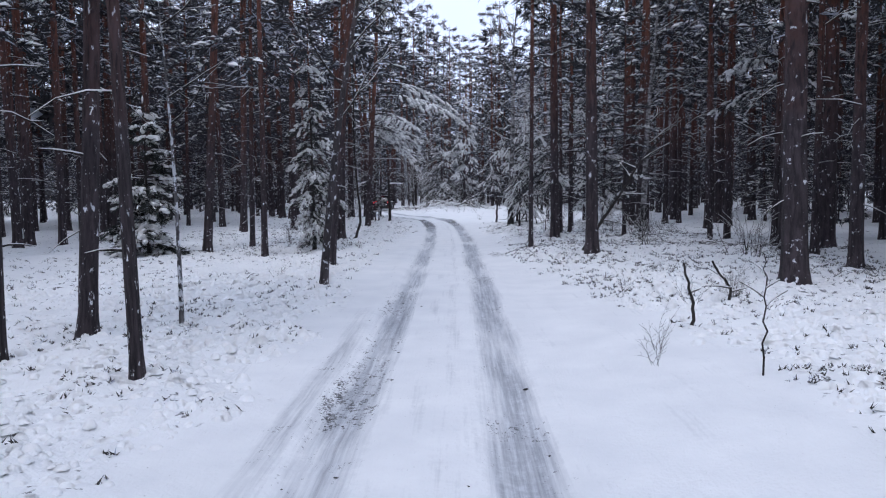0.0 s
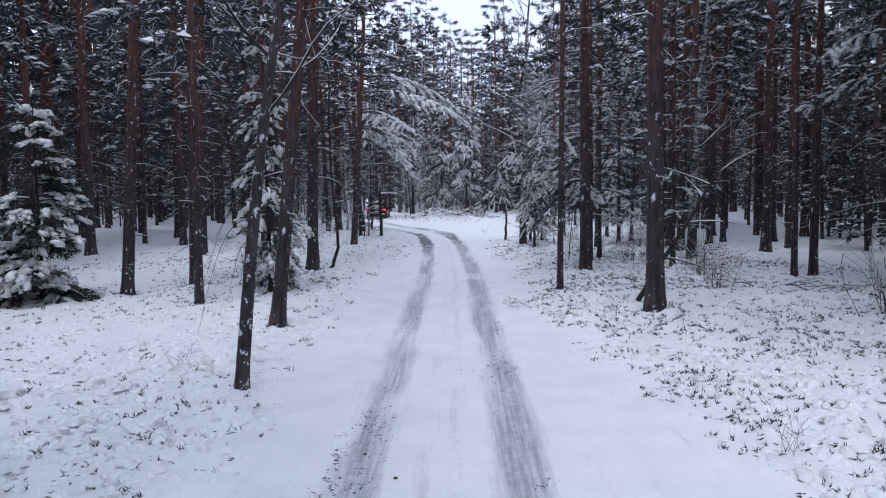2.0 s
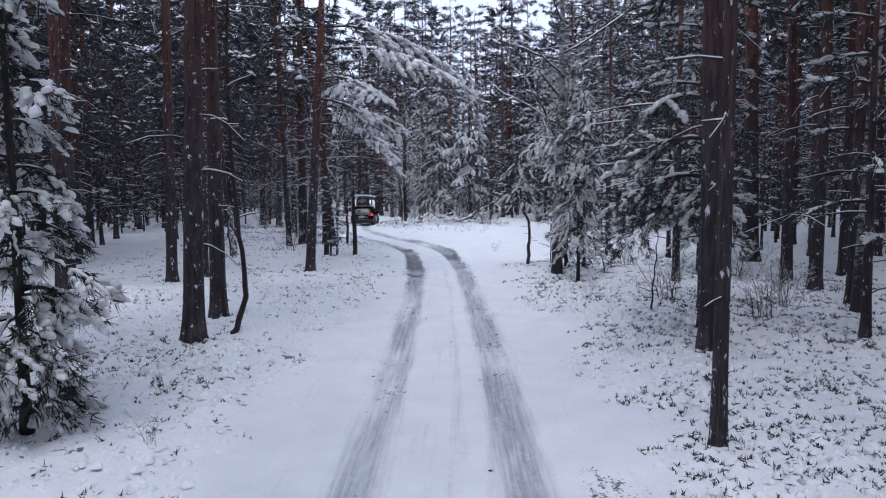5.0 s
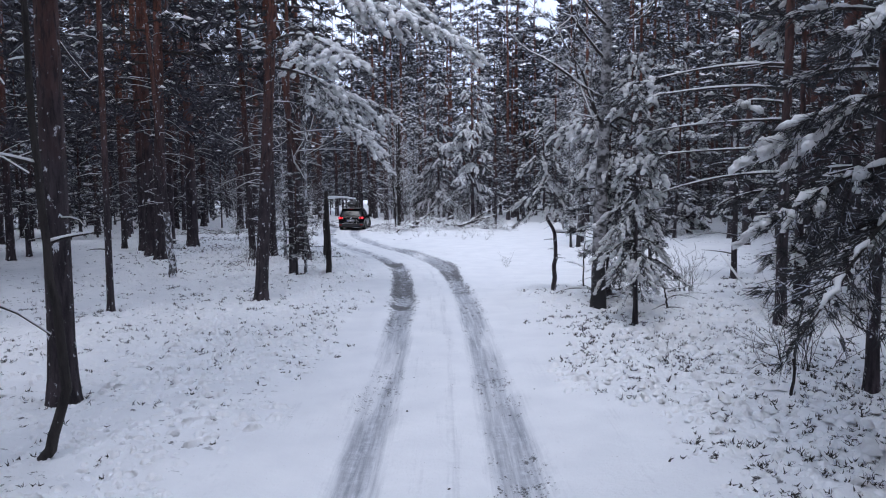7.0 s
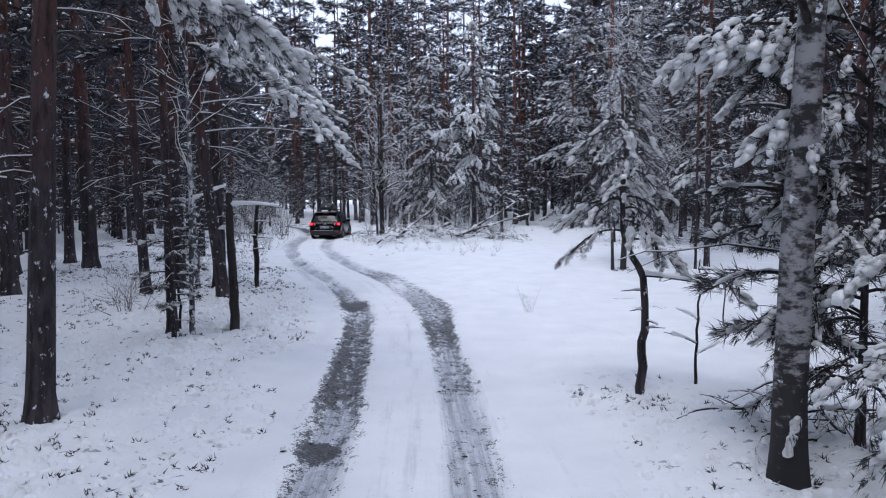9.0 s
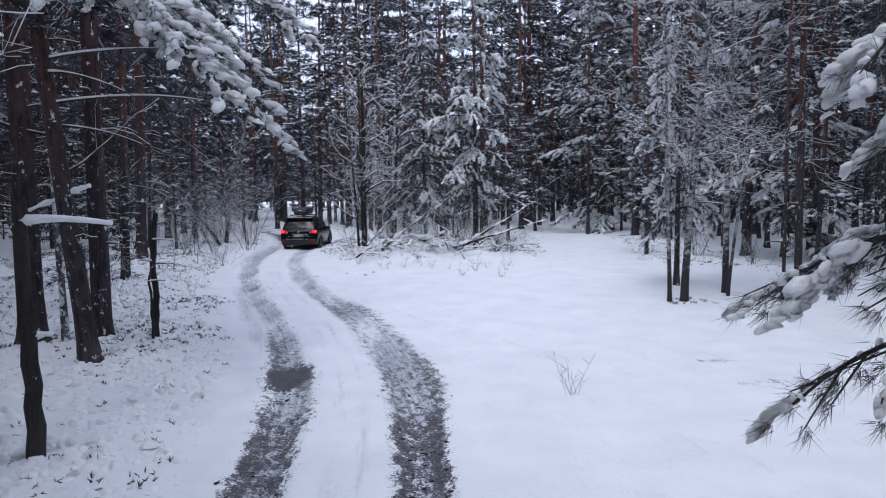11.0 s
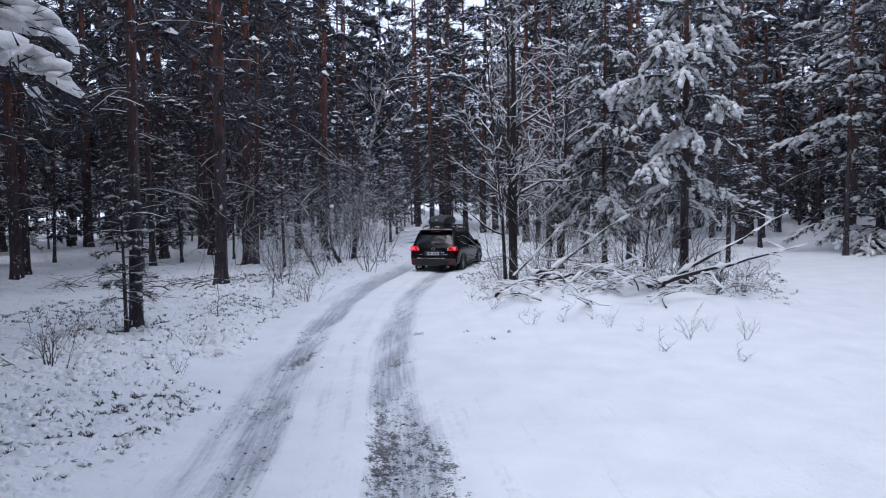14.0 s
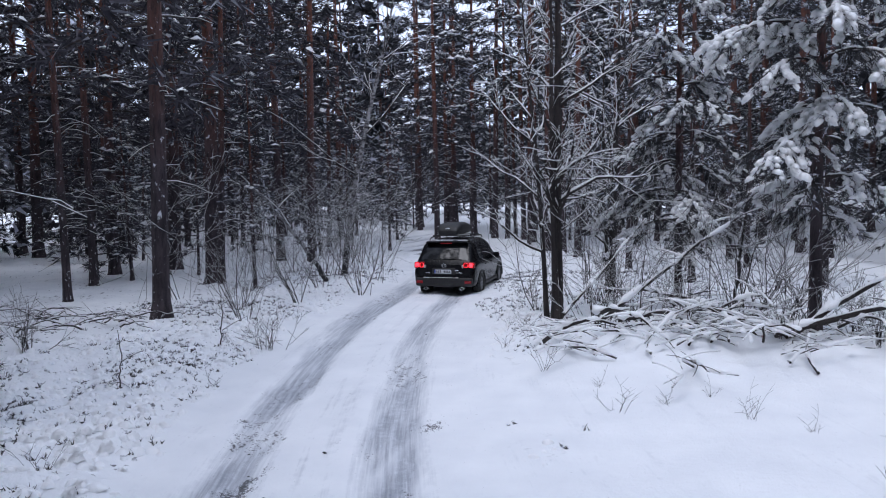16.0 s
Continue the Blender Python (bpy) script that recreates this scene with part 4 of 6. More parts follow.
bare_tree("birch_tree", "slim upright birch with snow-laden branches", BIRCH_BARK, 6.22, 57.75, bare_parts(48, 8.5, 0.11, 1, 4, 1.0, (0.0, 0.03), 16, 0.25, 3, 0.5, 0.6, 0.62, 0.7))
bare_tree("birch_tree", "dark-footed birch with snow-laden branches", BIRCH_BARK, 8.15, 59.3, bare_parts(49, 11, 0.18, 1, 4, 1.0, (0.03, 0.0), 22, 0.2, 3, 0.5, 0.6, 0.62, 0.7))
bare_tree("birch_tree", "thin leaning birch stem", BIRCH_BARK, 7.95, 58.6, bare_parts(50, 7, 0.09, 1, 3, 1.1, (0.12, 0.0), 8, 0.3))
bare_tree("birch_tree", "slanting birch over the thicket with snow on its upper side", BIRCH_BARK, -11.4, 81.0, bare_parts(51, 12, 0.24, 1, 3, 1.2, (0.2, 0.0), 11, 0.3))
bare_tree("alder_tree", "many-stemmed bare tree with snow along every branch", TWIG, -2.65, 72.1, bare_parts(52, 10.5, 0.26, 4, 3, 1.35, (0.02, 0.0), 22, 0.16, 3, 1.5, 1.25, 0.62, 0.45))
bare_tree("alder_tree", "bare tree with snow along its branches", TWIG, -1.6, 76.5, bare_parts(53, 9.5, 0.18, 2, 3, 1.6, (0.0, 0.0), 20, 0.15, 3, 1.2, 1.2, 0.85, 0.4))


def crooked_pine():
    rng = np.random.default_rng(61)
    trunk, cr = Heap(), Crown(rng)
    line = custom_trunk(trunk, [(0, 0, -0.15), (0, 0, 0.2), (0.06, 0, 0.9), (0.05, 0, 1.6), (-0.22, 0.02, 2.05), (-0.28, 0, 2.6), (-0.2, 0, 3.3), (-0.3, 0, 4.1)], 0.14, 0.03, 8, 3)
    cr.bare(limb_curve((0.05, 0, 1.6), -0.15, 1.05, -0.06, 0.12, rng, 5, 0.05), 0.022, 1.6)
    for z, az, ln in ((0.9, 0.2, 0.3), (1.15, 3.4, 0.22), (1.4, 2.9, 0.3), (1.0, 5.2, 0.25)):
        cr.bare(limb_curve((0.05, 0, z), az, ln, 0.05, 0.1, rng, 3), 0.012, 1.2)
    for k in range(17):
        z = 2.1 + 1.9 * k / 17
        i = int(np.argmin(np.abs(line[:, 2] - z)))
        cr.leafy(line[i], k * 2.4 + rng.uniform(-0.4, 0.4), (0.95 - 0.35 * k / 17) * rng.uniform(0.5, 1.0), 0.25, 0.75, 0.016, 8, 0.18, 1.0, 0.3, 3, 0.7, 0.6)
    cr.leafy(np.array([-0.26, 0, 2.6]), 2.39, 0.92, 0.1, 0.5, 0.02, 9, 0.16, 1.4, 0.3, 3, 0.6, 0.6)
    cr.leafy(np.array([0.9, -0.1, 1.55]), 0.3, 0.4, 0.1, 0.9, 0.01, 5, 0.2, 1.4, 0.1, 2, 0.6)
    cr.finish(30, 0.11, 0.0035, 0.6)
    return trunk, cr


assemble("crooked_pine", "small crooked pine with snow-laden tufts above a bare stem", "tree", crooked_pine(), PINE_BARK, DARK_NEEDLES, at=stand(3.22, 43.3))
assemble("laden_pine", "young roadside pine bent under thick snow", "tree", spruce_parts(62, 3.6, 1.9, 0.10, 0.3, 3, 1.8, 1.2, 0.17, 3, 1.1, 12, 0.8, 0.35, 0.14, 0.55, 0.07, 0.3), PINE_BARK, DARK_NEEDLES, at=stand(4.08, 38.3, 40))
def arched_pine():
    """A slim pine whose upper boughs arch out to one side."""
    trunk, cr = ARCHED
    b = Crown(np.random.default_rng(69))
    for z, az, ln, rise, droop in ((3.5, 3.1, 1.75, 1.22, 1.0), (3.1, 3.35, 1.2, 0.9, 1.0), (4.0, 2.9, 1.2, 0.8, 0.9), (2.6, 2.6, 0.8, 0.5, 0.9)):
        b.leafy(np.array([0, 0, z]), az, ln, rise, droop, 0.03, 14, 0.2, 1.4, 0.3, 3, 0.75, 0.85)
    b.finish(16, 0.15, 0.011, 0.6)
    for a, c in ((cr.limb, b.limb), (cr.needle, b.needle), (cr.snow, b.snow)):
        a.add(*c.arrays())
    return trunk, cr


ARCHED = spruce_parts(68, 6.0, 1.9, 0.09, 0.30, 4, 1.3, 0.7, 0.2, 3, 0.8, 15, 0.7, 0.4, 0.14, 0.65, 0.08)
assemble("laden_pine", "thin-stemmed pine arching under heavy snow beside a birch", "tree", arched_pine(), PINE_BARK, DARK_NEEDLES, at=stand(4.75, 40.9, 0))
assemble("laden_pine", "wide low-limbed pine with snow-covered boughs", "tree", spruce_parts(63, 9.5, 5.0, 0.2, 0.9, 4, 1.6, 1.4, 0.32, 2, 0.6, 14, 0.55, 0.3, 0.18, 0.8, 0.1), PINE_BARK, DARK_NEEDLES, at=stand(8.3, 40.4, 10))
assemble("laden_pine", "broad dark pine with snowy outer boughs by the side track", "tree", spruce_parts(64, 15.0, 9.2, 0.35, 0.72, 5, 2.5, 1.0, 0.42, 2, 0.55, 13, 0.5, 0.25, 0.24, 1.05, 0.12, 0.0, True), PINE_BARK, DARK_NEEDLES, at=stand(11.6, 87.0, 70))
assemble("laden_pine", "dark bushy pine with snow on its crown", "tree", spruce_parts(65, 12, 7.0, 0.3, 0.75, 5, 2.3, 1.0, 0.42, 2, 0.6, 13, 0.5, 0.25, 0.24, 1.05, 0.12, 0.0, True), PINE_BARK, DARK_NEEDLES, at=stand(14.5, 69.5, 20))
assemble("laden_pine", "slim pine behind the brushwood with snowy boughs", "tree", spruce_parts(66, 10.5, 4.2, 0.19, 0.6, 5, 1.4, 2.2, 0.3, 2, 0.75, 14, 0.6, 0.25, 0.2, 0.9, 0.12), PINE_BARK, DARK_NEEDLES, at=stand(-0.02, 73.7, 130))
assemble("laden_pine", "slim pine with snow-heavy drooping branches by the clearing", "tree", spruce_parts(67, 9.0, 3.0, 0.16, 0.62, 4, 2.4, 2.1, 0.26, 2, 1.1, 13, 0.8, 0.3, 0.2, 0.7, 0.09, 0.3), PINE_BARK, DARK_NEEDLES, at=stand(7.3, 60.6, 200))
taken += [(7.3, 60.6), (8.3, 40.4), (12.0, 87.5), (14.5, 69.5)]


def big_bough(x, y, z, az, length, rise, droop, seed, snow=2.0, twigs=26, tuft=0.3, hang=0.55, level=3):
    """A long limb heavy with snow, added to the tree that carries it."""
    cr = Crown(np.random.default_rng(seed))
    cr.leafy(np.array([x, y, z]), az, length, rise, droop, 0.04, twigs, tuft, snow, 0.3, level, hang, 1.25, 0.30)
    cr.finish(22, 0.17, 0.012, 0.6)
    return cr


def bough_pine(name, label, x, y, d, height, base, seed, boughs, lean=(0.0, 0.0), bare=(), level=2):
    """A tall pine with great boughs that reach out over the road."""
    trunk, cr = pine_parts(seed, height, d, base, 2.6, 28, 6, 0.4, 12, 5, 1)
    rng = np.random.default_rng(seed + 1)
    for z, az, ln, rise, droop, snow in boughs:
        b = big_bough(0, 0, z, az, ln, rise, droop, int(rng.integers(1, 999)), snow, level=level)
        for a, c in ((cr.limb, b.limb), (cr.needle, b.needle), (cr.snow, b.snow)):
            if c.v:
                a.add(*c.arrays())
    for z, az, ln, rise, droop, snow in bare:
        cr.bare(limb_curve((0, 0, z), az, ln, rise, droop, rng, 9, 0.08), 0.022, snow, 6)
    return assemble(name, label, "tree", (trunk, cr), PINE_BARK, DARK_NEEDLES, at=stand(x, y, 0, 1, None, lean))


bough_pine("pine_tree", "pine whose snow-heavy boughs hang over the road", -5.06, 52.4, 0.32, 19, 8, 71,
           [(5.9, 0.174, 3.7, 0.52, 1.32, 1.5), (5.6, -0.5, 3.85, 0.5, 1.05, 1.3), (6.1, -0.52, 3.7, 0.45, 0.98, 1.3), (6.0, -0.07, 2.7, 0.45, 0.9, 1.4), (6.6, 0.45, 4.4, 0.3, 0.65, 0.8), (6.1, 0.1, 3.4, 0.5, 1.05, 1.3)], (-6.0, 0.0),
           [(4.95, -0.08, 2.75, 0.1, 0.2, 1.0), (4.75, -0.3, 1.6, -0.1, 0.3, 1.0), (4.25, -0.03, 2.57, 0.05, 0.16, 1.0), (3.9, 0.5, 1.3, -0.1, 0.2, 0.7), (2.75, 0.0, 0.45, 0.35, 0.1, 2.6), (2.7, 2.9, 0.9, -0.05, 0.1, 2.4)], 3)
bough_pine("pine_tree", "pine with snow-laden boughs above the heather", 11.3, 24.4, 0.34, 17, 8, 79,
           [(5.0 + 0.32 * k, 2.4 * k, 1.7 + 0.3 * (k % 3), 0.12, 0.45, 0.9) for k in range(9)])
bough_pine("pine_tree", "roadside pine with long drooping snowy boughs", -4.45, 42.8, 0.34, 19, 8, 73,
           [(7.6, -0.3, 5.2, 0.2, 0.42, 1.6), (6.6, -0.9, 4.2, 0.15, 0.4, 1.4), (8.4, 0.2, 4.8, 0.25, 0.5, 1.6), (6.0, 0.7, 3.2, 0.1, 0.45, 1.4)], (4.0, 0.0))
bough_pine("pine_tree", "pine with snowy boughs on the road side", -4.7, 47.9, 0.2, 16, 7, 75,
           [(5.6, 0.3, 1.8, 0.1, 0.4, 1.2), (6.2, 0.5, 2.4, 0.2, 0.5, 1.4), (6.8, -0.9, 2.6, 0.2, 0.35, 1.3)])


bough_pine("pine_tree", "slender pine with a low dark bough reaching over the heather", 5.1, 31.2, 0.17, 13, 6, 91,
           [(2.55, -2.56, 2.3, 0.15, 0.55, 0.55), (2.9, -3.0, 1.6, 0.2, 0.5, 0.6), (2.75, -1.9, 1.7, 0.15, 0.5, 0.6), (3.6, 2.6, 1.6, 0.2, 0.5, 0.8), (4.3, -2.4, 1.8, 0.2, 0.4, 0.8)])


def branchy_pine():
    """A pine at the roadside with long bare boughs, tufted and snowy at their ends."""
    trunk, cr = pine_parts(77, 14, 0.22, 7.0, 2.0, 18, 6, 0.36, 4, 6, 1)
    rng = np.random.default_rng(78)
    for z, az, ln, rise, droop in ((4.9, 3.0, 3.0, 0.12, 0.22), (4.45, 3.3, 2.9, 0.1, 0.16), (3.9, 2.9, 2.5, 0.02, 0.1), (3.35, 3.25, 2.6, 0.02, 0.06), (2.9, 3.0, 2.9, 0.05, 0.28), (4.2, 3.7, 2.0, 0.1, 0.2)):
        line = limb_curve((0, 0, z), az, ln, rise, droop, rng, 9, 0.2)
        cr.bare(line, 0.026, 1.0, 5)
        for j in (6, 7, 8):
            cr.leafy(line[j], az + rng.uniform(-1.0, 1.0), rng.uniform(0.3, 0.55), 0.1, 0.6, 0.01, 4, 0.2, 1.25, 0.2, 2, 0.5, 0.9)
    cr.finish(16, 0.15, 0.011, 0.6)
    return trunk, cr


assemble("branchy_pine", "roadside pine with long bare boughs heavy with snow", "tree", branchy_pine(), PINE_BARK, DARK_NEEDLES, at=stand(6.75, 37.9))


def stem_thing(name, label, category, x, y, bends, d0, d1, bark, twigs=(), snow=1.0, seed=0):
    """A bare stem or snag, bent as given, with a few side twigs (height, turn, length, rise)."""
    ob = thing(name, label, category, at=stand(x, y))
    trunk, cr = Heap(), Crown(np.random.default_rng(seed))
    line = custom_trunk(trunk, bends, d0, d1, 8, seed)
    part("stem", trunk, bark, ob)
    for z, az, ln, rise in twigs:
        i = int(np.argmin(np.abs(line[:, 2] - z)))
        cr.bare(limb_curve(line[i], az, ln, rise, 0.15, cr.rng, 5, 0.12), max(0.006, min(d0 * 0.25, 0.02)), snow)
    if cr.limb.v:
        tagged(part("side_wood", cr.limb, TWIG, ob), kind="stuff")
    if cr.snow.v:
        tagged(part("snow_cover", cr.snow, SNOW, ob, "white snow lying on the twigs"), kind="stuff")
    return ob


stem_thing("snag", "broken dead trunk with a snowy side branch", "dead tree", -3.52, 48.05, [(0, 0, -0.1), (0.02, 0, 0.8), (-0.04, 0, 1.8), (-0.02, 0, 2.75)], 0.20, 0.14, SPRUCE_BARK,
           ((2.6, 0.05, 0.95, 0.12), (2.0, 2.6, 0.35, 0.1), (1.3, 0.3, 0.3, 0.2)), 2.2, 81)
stem_thing("birch_stump", "broken birch trunk with snow stuck to it", "dead tree", -8.3, 46.9, [(0, 0, -0.1), (0.03, 0, 0.6), (-0.06, 0, 1.4), (-0.1, 0, 2.1)], 0.26, 0.2, SNOWY_BARK,
           ((1.9, 2.6, 0.35, 0.4), (1.2, 0.3, 0.3, 0.2)), 1.4, 80)
stem_thing("snag", "thin broken trunk standing beside the road", "dead tree", -4.65, 54.1, [(0, 0, -0.1), (0.03, 0, 0.6), (0.02, 0, 1.4), (0.1, 0, 2.35)], 0.14, 0.10, SPRUCE_BARK,
           ((1.35, 0.1, 0.4, 0.1), (2.2, 0.4, 0.2, 0.5)), 1.0, 82)
stem_thing("crooked_tree", "thin tree with a bowed foot", "tree", -3.92, 31.5, [(0, 0, -0.1), (0.22, 0.05, 0.4), (0.36, 0, 1.1), (0.22, 0, 2.2), (0.12, 0, 4), (0.1, 0.1, 7)], 0.13, 0.05, SPRUCE_BARK,
           ((2.4, 1, 0.6, 0.3), (3.0, 4, 0.8, 0.3), (3.9, 2.2, 0.8, 0.3), (4.8, 5.5, 0.9, 0.3)), 1.0, 83)
stem_thing("bowed_tree", "thin trunk bowed over the thicket with snow on it", "tree", -10.75, 78.1, [(0, 0, -0.1), (-0.5, 0, 0.7), (-1.4, 0.2, 1.7), (-2.6, 0.4, 3.0), (-4.2, 0.6, 3.7), (-5.6, 0.8, 3.5)], 0.18, 0.04, BIRCH_BARK,
           ((1.6, 2.5, 1.5, 0.9), (2.4, 1.4, 1.6, 0.8), (3.0, 2.8, 1.7, 0.7), (3.5, 2.2, 1.2, 0.4)), 1.1, 84)
stem_thing("leaning_deadwood", "dead branchy trunk leaning against a pine", "dead tree", 4.3, 22.45, [(0, 0, -0.05), (0.55, 0.2, 0.75), (1.3, 0.5, 1.75), (2.1, 0.8, 2.9), (2.9, 1.1, 3.7)], 0.12, 0.04, SPRUCE_BARK,
           ((1.7, -0.4, 1.0, 0.15), (1.1, -0.2, 0.9, -0.1), (2.6, 2.4, 1.3, 0.5), (2.9, 0.2, 1.2, 0.7), (2.2, 1.8, 0.8, 0.9)), 0.8, 85)
stem_thing("dead_stick", "short dead sapling stump in the snow", "deadwood", 3.5, 10.15, [(0, 0, -0.05), (0.07, 0, 0.3), (0.0, 0.02, 0.58), (-0.1, 0, 0.95)], 0.055, 0.03, TWIG, ((0.5, 0.3, 0.2, 0.4),), 0.8, 86)
stem_thing("dead_stick", "bent dead stick beside a frosted bush", "deadwood", 5.1, 12.8, [(0, 0, -0.05), (0.02, 0, 0.3), (-0.12, 0, 0.5), (-0.3, 0, 0.78)], 0.06, 0.035, TWIG, ((0.25, 0.3, 0.4, 0.3), (0.3, 3.0, 0.5, 0.2), (0.45, 2.2, 0.4, 0.6)), 1.0, 87)
stem_thing("sapling", "thin bare sapling standing in the snow", "sapling", 3.42, 7.6, [(0, 0, -0.05), (0.0, 0, 0.5), (0.02, 0, 1.0), (-0.03, 0, 1.35)], 0.025, 0.01, TWIG, ((0.8, 0.3, 0.25, 0.8), (0.9, 3, 0.25, 0.8), (1.1, 2, 0.2, 0.9), (1.0, 5.2, 0.2, 0.8)), 0.8, 88)
stem_thing("dead_stick", "short forked dead stick in the snow", "deadwood", 5.25, 39.9, [(0, 0, -0.05), (-0.05, 0, 0.15), (-0.1, 0, 0.3), (-0.13, 0, 0.5)], 0.05, 0.03, TWIG, ((0.15, 3.3, 0.35, -0.2), (0.05, 0.1, 0.4, 0.05)), 0.8, 98)
stem_thing("sapling", "slim sapling with snowy twigs", "sapling", 4.1, 43.7, [(0, 0, -0.05), (0.0, 0, 0.6), (0.02, 0, 1.3), (0.03, 0, 1.75)], 0.05, 0.015, TWIG,
           ((0.5, 0.3, 0.4, 0.5), (0.6, 3, 0.45, 0.5), (0.9, 2, 0.4, 0.4), (1.3, 5.2, 0.4, 0.3), (1.5, 2.9, 0.5, 0.0), (1.6, 0.1, 0.4, 0.0)), 1.8, 89)
stem_thing("sapling", "forked bare sapling in the heather", "sapling", 4.7, 33.2, [(0, 0, -0.05), (0.05, 0, 0.5), (0.1, 0, 1.1), (0.14, 0, 1.7)], 0.045, 0.015, TWIG,
           ((0.5, 2.7, 0.9, 1.6), (0.9, 0.4, 0.5, 1.0), (1.3, 3.4, 0.4, 0.8)), 1.2, 91)
stem_thing("sapling", "bare stem with curved tip in the clearing", "sapling", 6.15, 48.0, [(0, 0, -0.05), (0.0, 0, 0.6), (0.02, 0, 1.1), (-0.1, 0, 1.35)], 0.035, 0.012, TWIG, ((0.8, 0.3, 0.2, 0.6),), 1.2, 92)
stem_thing("sapling", "thin dead pole beside the pines", "sapling", -4.66, 48.2, [(0, 0, -0.05), (0.0, 0, 0.7), (0.02, 0, 1.3), (0.0, 0, 1.9)], 0.06, 0.03, TWIG, ((1.1, 0.3, 0.4, 0.2),), 1.2, 93)
stem_thing("sapling", "dead sapling with short twigs", "sapling", -4.62, 53.9, [(0, 0, -0.05), (0.0, 0, 0.7), (0.03, 0, 1.5), (0.05, 0, 2.2)], 0.06, 0.03, TWIG, ((1.1, 0.3, 0.3, 0.2), (1.5, 2.9, 0.3, 0.2), (1.8, 0.1, 0.35, 0.1)), 1.2, 94)
stem_thing("sapling", "thin bare sapling beside the heather", "sapling", -8.73, 68.36, [(0, 0, -0.05), (0.05, 0, 0.4), (0.06, 0, 0.9), (0.02, 0, 1.3)], 0.03, 0.01, TWIG, ((0.4, 0.3, 0.5, 0.7), (0.6, 2.9, 0.3, 0.8), (0.9, 0.6, 0.3, 0.8)), 0.7, 96)
stem_thing("sapling", "spindly forked sapling in the snow", "sapling", -8.46, 65.2, [(0, 0, -0.05), (0.02, 0, 0.25), (0.08, 0, 0.6), (0.02, 0, 0.9)], 0.024, 0.008, TWIG, ((0.15, 3.3, 0.6, -0.1), (0.15, 5.8, 0.5, -0.1), (0.4, 0.5, 0.3, 0.6)), 0.7, 97)
stem_thing("sapling", "leaning bare stem under the pine", "sapling", 1.12, 73.4, [(0, 0, -0.05), (0.1, 0, 0.8), (0.25, 0, 2.2), (0.3, 0, 4.2)], 0.09, 0.03, TWIG, ((1.5, 0.3, 0.8, 0.6), (2.1, 2.9, 0.9, 0.6), (2.8, 0.1, 0.7, 0.6), (3.4, 3.5, 0.6, 0.6)), 1.6, 95)

# ---- bushes ----
def shrub_parts(seed, height, width, stems, snow):
    rng = np.random.default_rng(seed)
    cr = Crown(rng)
    for k in range(stems):
        a, r = rng.uniform(0, 6.28), rng.uniform(0, width * 0.35)
        p = np.array([r * math.cos(a), r * math.sin(a), -0.05])
        d = np.array([math.cos(a) * 0.35, math.sin(a) * 0.35, 1.0]) + rng.normal(0, 0.2, 3)
        grow(cr, p, d, height * rng.uniform(0.4, 0.62), rng.uniform(0.006, 0.013), 2, rng, snow, None, 3, 0.3)
    return cr


def shrub(name, label, seed, height, width, stems, snow):
    cr = shrub_parts(seed, height, width, stems, snow)
    ob = thing(name, label, "shrub", "bare shrubs")
    tagged(part("twig_mass", cr.limb, TWIG, ob), kind="stuff")
    tagged(part("snow_cover", cr.snow, SNOW, ob, "white snow lying on the twigs"), kind="stuff")
    return ob


SHRUBS = [shrub("bare_shrub", "leafless shrub with snow along its twigs", 101, 2.6, 0.9, 9, 0.55), shrub("bare_shrub", "tall leafless shrub with snowy twigs", 102, 3.8, 1.1, 8, 0.6),
          shrub("bare_shrub", "low tangled shrub under snow", 103, 1.2, 1.2, 12, 0.7)]
sr = np.random.default_rng(104)
SHRUB_SPOTS = [(-1.9, 72.6, 1), (-0.9, 72.2, 0), (-1.4, 73.5, 1), (0.8, 72.6, 1), (1.7, 71.4, 0), (-3.3, 73.6, 0), (3.1, 71.6, 2), (2.6, 72.6, 0), (3.6, 70.4, 2), (-0.2, 69.4, 2), (1.5, 69.1, 2), (2.9, 69.5, 2), (-1.6, 70.3, 2), (-0.8, 70.6, 0), (0.9, 70.3, 0), (-2.2, 74.6, 1), (0.3, 75, 1), (1.6, 74.4, 1),
               (-8.9, 76.2, 0), (-9.4, 78.8, 1), (-10.3, 76.4, 0), (-11.2, 79.4, 1), (-12.4, 77.4, 1), (-10.2, 81.6, 1), (-11.4, 83.2, 1), (-13.0, 80.5, 1), (-12.6, 84.2, 0), (-9.8, 74.0, 0), (-11.0, 73.0, 0), (-13.6, 74.0, 1),
               (-15.2, 80.4, 1), (-13.6, 86.5, 1), (-15, 88, 0), (-16.8, 84.6, 1)]
SHRUB_SPOTS_SMALL = [(8.6, 20.2, 2), (7.5, 27.5, 2), (6.9, 24.4, 2), (8.7, 38.4, 2), (6.6, 42.8, 2), (5.6, 34.8, 2), (12.2, 67.2, 2), (11.2, 70.2, 0), (-6.6, 50.2, 2),
                     (-8.4, 60.2, 2), (-7.9, 68.7, 2), (-12.0, 67.0, 2), (-9.5, 70.6, 0), (-6.2, 29.2, 2), (6.7, 32.2, 2), (8.0, 34.0, 2)]
for x, y, k in SHRUB_SPOTS + SHRUB_SPOTS_SMALL:
    plant(SHRUBS[k], stand(x, y, sr.uniform(0, 360), sr.uniform(0.8, 1.25)))

plant(SHRUBS[2], stand(5.3, 13.0, 30, 0.55))

